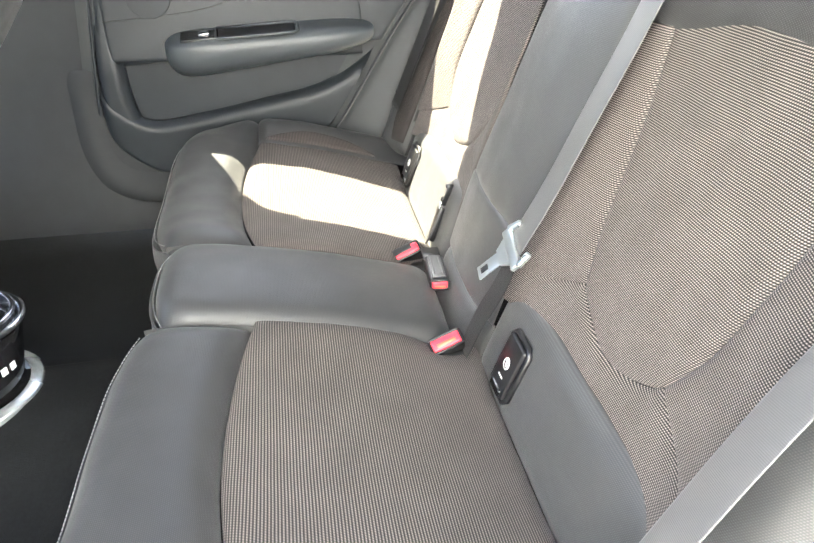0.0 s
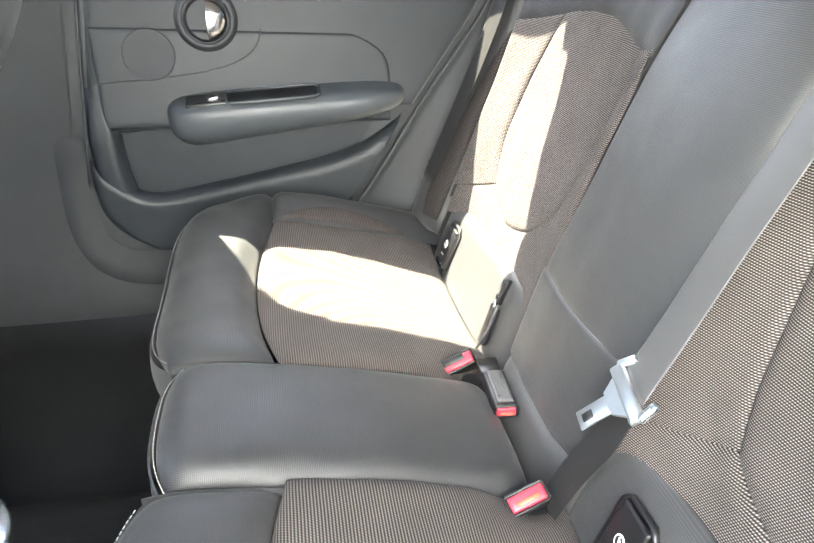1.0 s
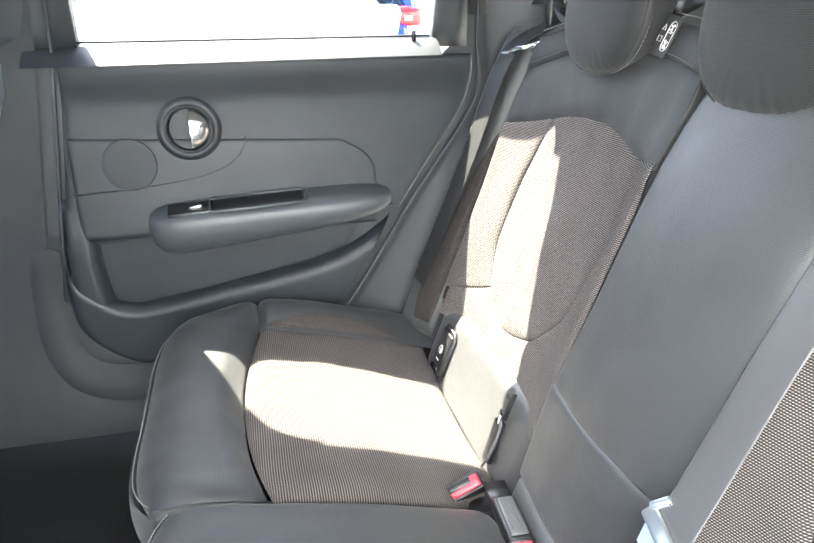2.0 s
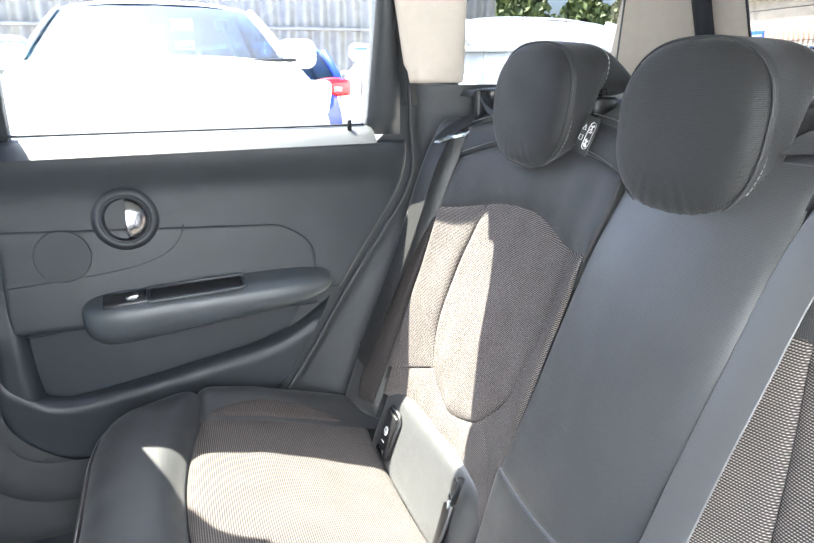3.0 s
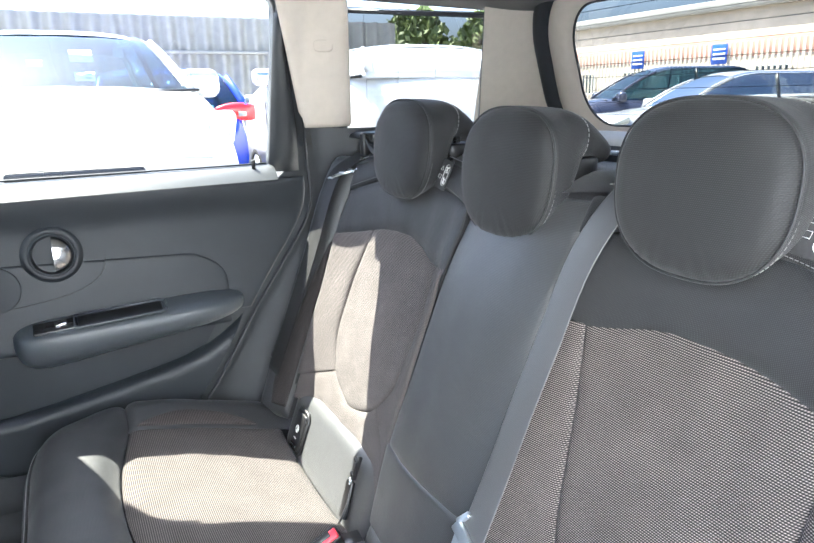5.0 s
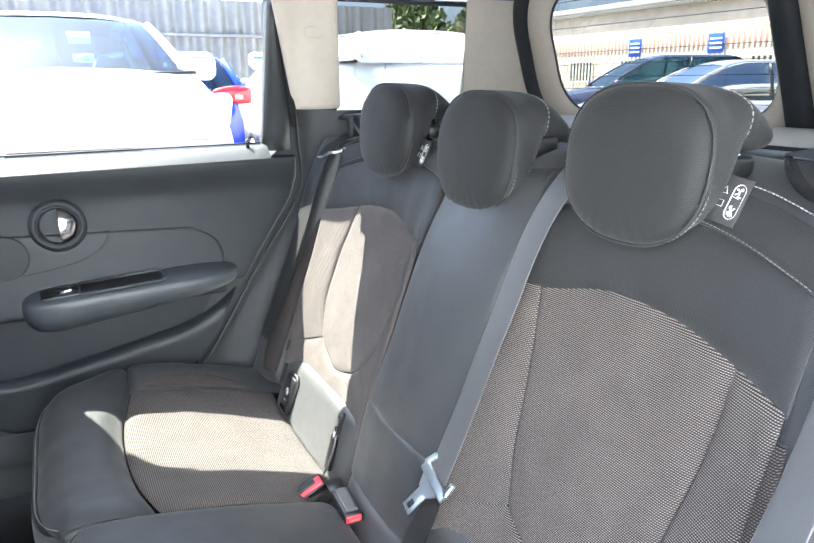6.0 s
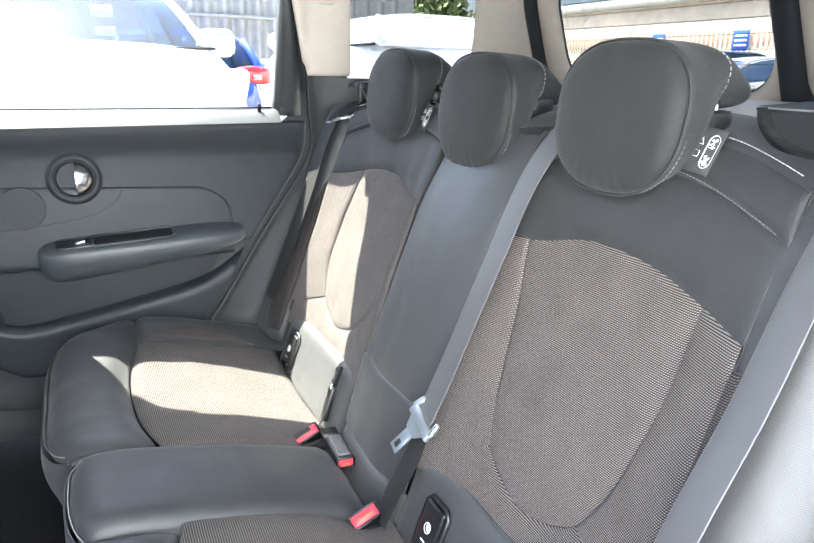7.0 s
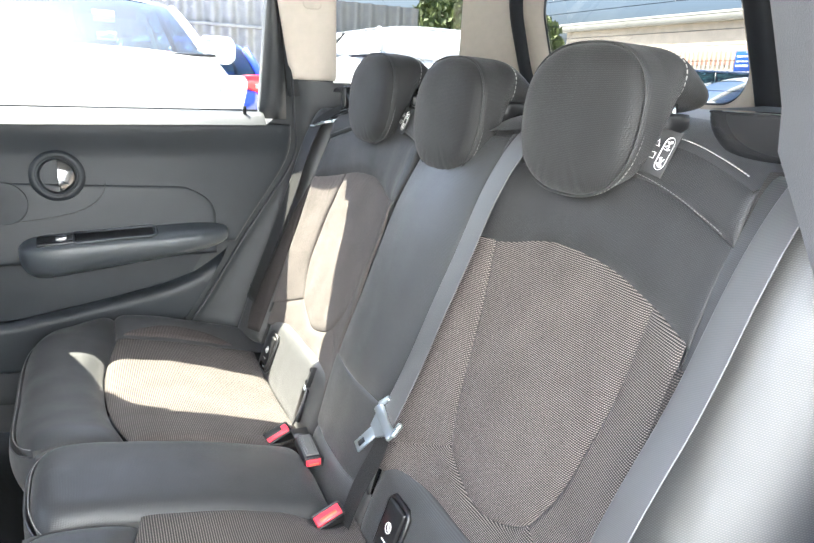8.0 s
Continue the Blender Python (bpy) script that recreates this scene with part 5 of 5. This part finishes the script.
tagged(part("roof", sheet(lambda u, v: (mix(-1.18, 1.02, u), mix(-0.59, 0.59, v), 1.43 - 0.05 * (2 * v - 1) ** 4 + 0.02 * math.sin(math.pi * u)), steps(12), steps(16)), GREY_PAINT), "painted car roof", "car roof", kind="structure")
for s in (1, -1):
    rail = part("trim", loft([[Vector((x, s * y, z)) for y, z in ((e - 0.08, 1.392), (e - 0.04, 1.382), (e, 1.375), (e + 0.012, 1.43), (e - 0.08, 1.43))] for x, e in ((-1.2, 0.60), (-0.34, 0.590), (0.20, 0.586), (0.30, 0.584), (0.60, 0.560), (0.93, 0.52))]), HEADLINER)
    tagged(rail, "grey roof rail lining over the doors", "car trim", kind="structure")
    post = part("trim", loft([[Vector((x - 0.02 * (z > 1), s * (0.735 - 0.30 * max(0, z - 1.04) + d), z)) for x, d in ((-0.58, -0.005), (-0.45, -0.005), (-0.385, 0.045), (-0.58, 0.06))] for z in (0.36, 1.04, 1.36)]), PLASTIC)
    tagged(post, "dark lining of the middle door pillar", "pillar trim", kind="structure")
    fd = part("door_2" if s > 0 else "door_3", rbox((1.0, 0.12, 0.70), pose(-1.07, s * 0.76, 0.69), 0.03, 3), DOOR_SKIN)
    tagged(fd, "closed dark front car door", "car door", kind="structure")
screen = empty("windscreen", "windscreen of the car behind the dashboard", "car window", kind="structure", at=(-1.6, 0, 1.0))
part("pane", sheet(lambda u, v: (mix(-2.0, -1.17, v) - 0.08 * math.cos(math.pi * (u - 0.5)) * (1 - v), mix(-0.66, 0.66, u) * mix(1, 0.86, v), mix(0.98, 1.40, v)), steps(10), steps(6)), SCREEN, screen)
for s in (1, -1):
    part("pillar", tube([(mix(-2.0, -1.17, f), s * mix(0.68, 0.58, f), mix(0.97, 1.39, f)) for f in np.linspace(0, 1, 6)], 0.03, 8), HEADLINER, screen)
    part("side_pane", sheet(lambda u, v: (mix(mix(-1.9, -1.2, v), -0.55, u), s * (0.712 - 0.36 * max(0, mix(1.03, 1.37, v) - 1.04)), mix(1.03, 1.37, v)), steps(4), steps(4)), FRONT_GLASS, screen)
part("bulkhead", sheet(lambda u, v: (-2.03, mix(-0.76, 0.76, u), mix(0.32, 1.0, v)), steps(4), steps(4)), PLASTIC, screen)
dash = part("trim", rbox((0.5, 1.4, 0.65), pose(-1.78, 0, 0.66), 0.06, 4), PLASTIC)
tagged(dash, "dark dashboard at the front of the cabin", "dashboard", kind="structure")


def front_seat(y, slide, label):
    ob = empty("front_seat", label, "car seat", "front seats", at=(-0.85, y, 0.33))
    line = spline([0.50, 0.70, 0.90, 1.05], [-0.76, -0.625, -0.475, -0.415])

    def ring(z, k=1.0):
        return [Vector((line(z) + 0.055 * k * math.copysign(abs(math.cos(t)) ** 0.6, math.cos(t)), y + (0.235 - 0.05 * max(0, z - 0.85) * 3) * k * math.copysign(abs(math.sin(t)) ** 0.6, math.sin(t)), z)) for t in np.linspace(0, 2 * math.pi, 32, False)]
    part("backrest", loft([ring(0.50, 0.8), ring(0.52)] + [ring(z) for z in np.linspace(0.58, 0.98, 10)] + [ring(1.02, 0.9), ring(1.04, 0.7)]), LEATHER, ob)
    part("seat", rbox((0.52, 0.50, 0.16), pose(-0.93, y, 0.47), 0.05, 4), LEATHER_FLAT_SHADED, ob)
    part("seat_base", rbox((0.44, 0.42, 0.10), pose(-0.93, y, 0.36), 0.01, 2), BLACK, ob)
    part("headrest", rbox((0.09, 0.25, 0.17), pose(-0.40, y, 1.14), 0.04, 4), LEATHER, ob)
    ob.location.x += slide


front_seat(0.36, 0.0, "black leatherette front seat before the closed rear door")
front_seat(-0.40, -0.25, "black leatherette front seat ahead of the open doorway")

# ---- console end ----
console = empty("console", "black centre console end with chrome ring and silver foot", "console", at=(-0.57, 0.0, 0.36))
C = Vector((-0.522, 0.015, 0))
circle = lambda r, z, n=40: [Vector((C.x + r * math.cos(t) + 0.25 * (z - 0.36), C.y + r * math.sin(t), z)) for t in np.linspace(0, 2 * math.pi, n, False)]
part("barrel", loft([circle(0.085, 0.34), circle(0.080, 0.42), circle(0.078, 0.50), circle(0.074, 0.505), circle(0.05, 0.506)]), GLOSS, console)
part("chrome_ring", tube(circle(0.078, 0.507), 0.006, 10, True), CHROME, console)
part("foot_band", loft([circle(0.086, 0.352), circle(0.112, 0.350), circle(0.108, 0.386), circle(0.104, 0.390), circle(0.088, 0.392)], False), SATIN, console, "satin silver foot band")
part("upper_ring", tube(circle(0.066, 0.518), 0.004, 10, True), CHROME, console)
for t in (-0.55, -0.35):
    part("socket_print", rbox((0.0015, 0.010, 0.012), Matrix.Translation((C.x + 0.0805 * math.cos(t) + 0.25 * 0.085, C.y + 0.0805 * math.sin(t), 0.445)) @ Matrix.Rotation(t, 4, "Z"), 0.0005, 1), PRINT, console, "small white printed mark")


# ---- outside ----
tagged(part("ground", sheet(lambda u, v: (mix(-250, 250, u), mix(-250, 250, v), 0.0), steps(10), steps(10)), ASPHALT), "grey asphalt of a car park", "ground", kind="structure")


def parked_car(name, m, size, paint, label, hatch=True, tail=TAIL_LENS, waist=0.62, lamp_z=0.86, shell=None, grille_z=0.50, glazing=CARGLASS):
    """A car along its local x, nose forward: body, roof, glass, lamps, mirrors, wheels."""
    L, W, H = size
    ob = empty(name, label, "car", "parked cars")
    half = W / 2
    belt, cowl = H * waist, H * (waist + 0.02)
    rear_roof = -L * (0.42 if hatch else 0.30)
    top_z = spline([-L / 2, -L * 0.44, -L * 0.30, 0, L * 0.22, L * 0.38, L * 0.46, L / 2], [belt * 0.90, belt, belt * 1.02, belt, cowl * 0.975, cowl * 0.89, cowl * 0.78, cowl * 0.54])

    def section(x):
        e = abs(2 * x / L)
        w = half * (1 - 0.16 * e ** 5)
        zt, zb = top_z(x), 0.20 + 0.05 * e ** 6
        out = []
        for f, z in ((0.80, zb), (0.95, zb + 0.10), (1.0, zb + (zt - zb) * 0.45), (0.985, zb + (zt - zb) * 0.75), (0.93, zt - 0.03), (0.86, zt), (0.45, zt + 0.025), (0, zt + 0.035)):
            out.append((f * w, z))
        return [Vector((x, y, z)) for y, z in out] + [Vector((x, -y, z)) for y, z in out[-2::-1]]
    part("body", loft([section(x) for x in np.linspace(-L / 2, L / 2, 36)]), paint, ob)
    x0, x1, x2, x3 = L * 0.20, L * 0.02, rear_roof, -L * 0.475 if hatch else -L * 0.40
    full = H - 0.01 - belt
    lift = lambda x: min(math.sin(math.pi / 2 * min(max((x0 - x) / (x0 - x1 + 0.5), 0), 1)) ** 0.9, math.sin(math.pi / 2 * min(max((x - x3) / 0.62, 0), 1)) ** 0.65) * (1 - 0.05 * max(0, (x1 - x) / L))
    zt = lambda x: belt - 0.02 + full * lift(x)
    wt = lambda x: half * mix(0.90, 0.70, lift(x))
    rings = []
    for x in np.linspace(x3 + 0.01, x0 - 0.01, 40):
        side = [(half * 0.90, belt - 0.03), (mix(half * 0.90, wt(x), 0.5), mix(belt - 0.03, zt(x), 0.48)), (wt(x), zt(x) - 0.045 * lift(x)), (wt(x) * 0.93, zt(x) - 0.015 * lift(x)), (wt(x) * 0.5, zt(x) + 0.01), (0, zt(x) + 0.016)]
        rings.append([Vector((x, y, z)) for y, z in side] + [Vector((x, -y, z)) for y, z in side[-2::-1]])
    part("glasshouse", loft(rings), glazing, ob, "dark window glass")
    r0, r1 = x0 - 0.66 * (x0 - x1 + 0.5), x3 + 0.36
    part("roof", sheet(lambda u, v: (mix(r1, r0, u), mix(-1, 1, v) * wt(mix(r1, r0, u)) * 1.0, zt(mix(r1, r0, u)) + 0.022 - 0.055 * abs(2 * v - 1) ** 3), steps(24), steps(16)), paint, ob)
    for s in (1, -1):
        for xs, r in ((np.linspace(x0 - 0.04, r0, 10), 0.030), (np.linspace(x3 + 0.03, r1, 10), 0.055)):
            part("pillar", tube([(x, s * wt(x), zt(x) - 0.03 * lift(x)) for x in xs], r, 8, flat=0.6), paint, ob)
        xm = mix(x1, x2, 0.42)
        part("pillar", tube([(xm, s * mix(half * 0.905, wt(xm), f), mix(belt - 0.01, zt(xm) - 0.04, f)) for f in np.linspace(0, 1, 5)], 0.03, 8, flat=0.6), BLACK, ob)
        part("side_sill", tube([(x, s * half * 0.905, belt - 0.012) for x in np.linspace(x3 + 0.1, x0 - 0.1, 12)], 0.014, 6), BLACK, ob)
        mirror = part("door_mirror", rbox((0.15, 0.25, 0.19), pose(x0 - 0.18, s * (half - 0.02), belt + 0.065), 0.06, 6), shell or paint, ob)
        part("mirror_arm", tube([(x0 - 0.16, s * (half - 0.06), belt + 0.02), (x0 - 0.18, s * (half + 0.05), belt + 0.07)], 0.025, 8), BLACK, ob)
        part("mirror_glass", rbox((0.006, 0.16, 0.10), pose(x0 - 0.253, s * (half - 0.01), belt + 0.065), 0.002, 1), CHROME, mirror)
        part("headlamp", rbox((0.30, 0.15, 0.09), pose(L * 0.412, s * half * 0.845, top_z(L * 0.42) - 0.075, 0, 24, -s * 18), 0.035, 4), LENS, ob)
        lamp_m = pose(-L * 0.475, s * half * 0.76, belt * lamp_z, 0, 0, s * 14)
        lens = part("tail_lamp", loft([[lamp_m @ Vector((0.045 * math.cos(t) - 0.01 + 0.10 * f * f, s * mix(-0.24, 0.20, f), mix(0.02, 0.10, math.sin(math.pi * min(f * 0.75, 1)) ** 0.7) * math.sin(t) - 0.03 * f)) for t in np.linspace(0, 2 * math.pi, 16, False)] for f in np.linspace(0, 1, 12)]), tail, ob)
        part("reversing_lens", rbox((0.02, 0.09, 0.05), lamp_m @ pose(-0.048, s * 0.06, -0.045), 0.008, 2), LENS, lens, "clear reversing lens")
        for xw in (L * 0.30, -L * 0.29):
            c = Vector((xw, s * (half - 0.10), 0.31))
            tyre = part("tyre", tube([c + Vector((0.245 * math.cos(t), 0, 0.245 * math.sin(t))) for t in np.linspace(0, 2 * math.pi, 28, False)], 0.075, 10, True, flat=1.2), TYRE, ob)
            part("rim", loft([[c + Vector((k * math.cos(t), s * d, k * math.sin(t))) for t in np.linspace(0, 2 * math.pi, 24, False)] for k, d in ((0.20, 0.07), (0.17, 0.06), (0.06, 0.075), (0.02, 0.08))]), SATIN, tyre)
    part("screen_trim", tube([(x0 + 0.02 - 0.06 * (2 * f - 1) ** 2, half * mix(0.84, -0.84, f), belt + 0.008) for f in np.linspace(0, 1, 12)], 0.012, 6), BLACK, ob)
    for s in (1, -1):
        part("bonnet_gap", tube([(x, s * half * 0.80 * (1 - 0.10 * ((x - x0) / (L * 0.27)) ** 3), top_z(x) + 0.008) for x in np.linspace(x0 + 0.1, L * 0.455, 14)], 0.0022, 5), BLACK, ob)
        part("door_gap", tube([(x0 - 0.25, s * half * 0.995, z) for z in np.linspace(0.35, belt - 0.05, 8)], 0.006, 5), BLACK, ob)
        part("door_handle", rbox((0.20, 0.03, 0.03), pose(-L * 0.05, s * half * 0.99, belt - 0.12), 0.012, 3), paint, ob)
    part("bonnet_front_gap", tube([(L * 0.474, half * 0.72 * k, top_z(L * 0.474) + 0.002 + 0.02 * (1 - k * k)) for k in np.linspace(-1, 1, 12)], 0.0022, 5), BLACK, ob)
    part("grille", rbox((0.06, W * 0.34, 0.16), pose(L / 2 - 0.01 - 0.06 * (grille_z > 0.6), 0, grille_z), 0.02, 3), BLACK, ob)
    part("grille_strip", rbox((0.03, W * 0.35, 0.018), pose(L / 2 - 0.005 - 0.06 * (grille_z > 0.6), 0, grille_z + 0.085), 0.006, 2), CHROME, ob)
    part("lower_grille", rbox((0.05, W * 0.66, 0.10), pose(L / 2 - 0.02, 0, 0.31), 0.02, 3), BLACK, ob)
    part("number_plate", rbox((0.02, 0.50, 0.11), pose(L / 2 + 0.02, 0, 0.41), 0.004, 1), PRINT, ob, "blank number plate")
    part("number_plate", rbox((0.02, 0.50, 0.11), pose(-L / 2 - 0.005, 0, 0.62), 0.004, 1), PRINT, ob, "blank number plate")
    for s in (0.35, -0.2):
        part("wiper", tube([(x0 + 0.085, s * half, belt + 0.012), (x0 + 0.085, s * half + 0.25, belt + 0.016), (x0 + 0.06, s * half + 0.5, belt + 0.02)], 0.010, 6), BLACK, ob)
    ob.matrix_basis = m
    return ob


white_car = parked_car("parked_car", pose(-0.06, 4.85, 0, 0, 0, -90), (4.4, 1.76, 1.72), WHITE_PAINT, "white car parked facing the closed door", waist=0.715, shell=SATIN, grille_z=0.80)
parked_car("parked_car", pose(1.02, 9.0, 0, 0, 0, 90), (4.2, 1.82, 1.56), BLUE_PAINT, "bright blue car with red tail lamps", waist=0.66, lamp_z=1.04)
# White paint on this van's windows stands for their bright reflections.
parked_car("parked_car", pose(3.0, 6.5, 0, 0, 0, 90), (4.4, 1.86, 1.66), BRIGHT_WHITE_PAINT, "white van parked tail towards the quarter window, its bright windows painted white", waist=0.82, lamp_z=0.5, glazing=BRIGHT_WHITE_PAINT)
parked_car("parked_car", pose(10.2, 9.2, 0, 0, 0, 152), (4.4, 1.82, 1.66), NAVY_PAINT, "dark blue car parked behind the grey one")
parked_car("parked_car", pose(8.9, 6.6, 0, 0, 0, 155), (4.0, 1.75, 1.48), GREY_PAINT, "grey hatchback parked behind the tailgate", glazing=PALE_GLASS)
parked_car("parked_car", pose(9.7, 3.2, 0, 0, 0, 155), (4.3, 1.80, 1.50), WHITE_PAINT, "white car parked behind the tailgate", glazing=PALE_GLASS)

# papers on the facing car's windscreen, white ones greyed as if behind glass
for x, z, w, h, words in ((-0.19, 1.42, 0.09, 0.085, "117"), (0.088, 1.335, 0.12, 0.11, ""), (0.088, 1.475, 0.14, 0.16, "")):
    m = pose(x, 4.85 - (0.88 - 0.637 * math.asin(((z - 1.21) / 0.48) ** 1.11) * 1.29) - 0.004, z + 0.008, 32, 0, 0)
    paper = part("windscreen_paper", rbox((w, h, 0.002), m, 0.0005, 1), PAPER if words or z < 1.4 else VIOLET, white_car, "paper notice behind the windscreen", smooth=False)
    paper.matrix_parent_inverse = white_car.matrix_basis.inverted()
    if words:
        font = bpy.data.curves.new("number", "FONT")
        font.body, font.size, font.align_x, font.align_y = words, 0.055, "CENTER", "CENTER"
        text = bpy.data.objects.new("number", font)
        ink = new("printed_number", bpy.data.meshes.new_from_object(text))
        bpy.data.objects.remove(text)
        ink.data.materials.append(SIGN_BLUE)
        ink.matrix_basis = m @ pose(0, 0, 0.003)
        ink.parent = paper
    elif z < 1.4:
        for k in (0.025, -0.02):
            bar = part("print_bar", rbox((w * 0.7, 0.018, 0.001), m @ pose(0, k, 0.0018), 0.0002, 1), SIGN_BLUE, paper, "unreadable print")

# ---- fences, signs, trees ----
fence = empty("fence", "grey corrugated steel fence along the car park", "fence", kind="structure", at=(2.0, 12.0, 0))
part("sheet_wall", sheet(lambda u, v: (mix(-14, 6.2, u), 12.0 + 0.05 * math.sin(u * 20.2 / 0.15 * math.pi), mix(0, 2.6, v)), [i / 1400 for i in range(1401)], [0, 0.5, 1]), FENCE_STEEL, fence, smooth=True)
for z in (0.6, 2.0):
    part("rail", rbox((20.2, 0.06, 0.06), pose(-3.9, 11.92, z), 0.01, 1), FENCE_STEEL, fence)
pales = empty("fence", "pale steel palisade fence behind the parked cars", "fence", kind="structure", at=(16.0, 7, 0))
for z in (0.5, 2.0):
    part("rail", rbox((0.05, 27, 0.05), pose(16.05, 7, z), 0.008, 1), PALE_STEEL, pales)
me = bpy.data.meshes.new("pale")
b = rbox((0.02, 0.085, 2.4), pose(0, 0, 1.2), 0.006, 1)
b.to_mesh(me), b.free()
me.materials.append(PALE_STEEL)
for i in range(170):
    ob = new("pale", me)
    ob.parent = pales
    ob.matrix_parent_inverse = Matrix.Translation((-16.0, -7, 0))
    ob.location = (16.0, -6.4 + 0.158 * i, 0)
for y in (15.1, 12.2, 9.2, 6.2, 3.2):
    sg = empty("sign", "blue notice board on the palisade fence", "sign", "fence signs", at=(15.9, y, 1.8))
    part("board", rbox((0.012, 0.50, 0.52), pose(15.95, y, 2.12), 0.003, 1), SIGN_BLUE, sg)
    for k in (0.12, 0.0, -0.12):
        part("print_bar", rbox((0.006, 0.38, 0.05), pose(15.941, y, 2.12 + k), 0.001, 1), PRINT, sg, "unreadable white print")

hall = empty("building", "long pale brick building behind the palisade fence", "building", at=(24, 8, 0))
part("wall", rbox((0.3, 44, 4.2), pose(24, 8, 2.1), 0.02, 1), PALE_BRICK, hall)
part("brick_band", rbox((0.05, 44, 0.7), pose(23.84, 8, 2.75), 0.01, 1), RED_BRICK, hall, "red brick band")
part("roof", rbox((8, 45, 0.4), pose(27.6, 8, 4.4), 0.05, 1), FENCE_STEEL, hall)
for y in np.arange(-11, 29, 3.4):
    w = part("window", rbox((0.08, 1.5, 0.9), pose(23.83, y, 1.6), 0.01, 1), CARGLASS, hall, "window with pale frame")
    part("window_frame", tube([(23.79, y + a * 0.77, 1.6 + b * 0.47) for a, b in ((-1, -1), (1, -1), (1, 1), (-1, 1))], 0.04, 6, True), PRINT, w)

# Unseen wall, added to reflect sunlight through the open doorway.
tagged(part("wall_bounce", rbox((40, 0.2, 4.2), pose(0, -3.2, 2.1), 0.02, 1), BOUNCE_BLUE), "plain pale blue wall added out of view to bounce light into the doorway", "wall", kind="structure")


def tree(x, y, h, seed):
    rng = random.Random(seed)
    ob = empty("tree", "green leafy tree behind the fence", "tree", "trees", at=(x, y, 0))
    part("trunk", tube([(x, y, 0), (x + 0.05, y, h * 0.3), (x - 0.1, y + 0.1, h * 0.6), (x, y, h * 0.85)], 0.16, 8), BARK, ob)
    bm = bmesh.new()
    for k in range(2200):
        a, r, z = rng.random() * 6.283, rng.random() ** 0.5, rng.random()
        rad = h * 0.36 * math.sin(math.pi * (0.12 + 0.85 * z)) ** 0.7 * (0.75 + 0.35 * noise.noise((math.cos(a) * 2 + seed, math.sin(a) * 2, z * 4)))
        c = Vector((x + rad * r * math.cos(a), y + rad * r * math.sin(a), h * (0.25 + 0.8 * z)))
        t = Euler((rng.random() * 6, rng.random() * 6, rng.random() * 6)).to_matrix()
        s = 0.16 + 0.12 * rng.random()
        bm.faces.new([bm.verts.new(c + t @ Vector(p) * s) for p in ((-0.5, 0, 0), (0, -0.4, 0.1), (0.6, 0, 0), (0, 0.4, 0.1))])
    part("crown", bm, LEAF, ob, smooth=False)


for x, y, h, seed in ((9.6, 17, 3.4, 1), (12.2, 18, 3.5, 2), (14.6, 19.5, 3.4, 3), (11.0, 21, 3.8, 4)):
    tree(x, y, h, seed)
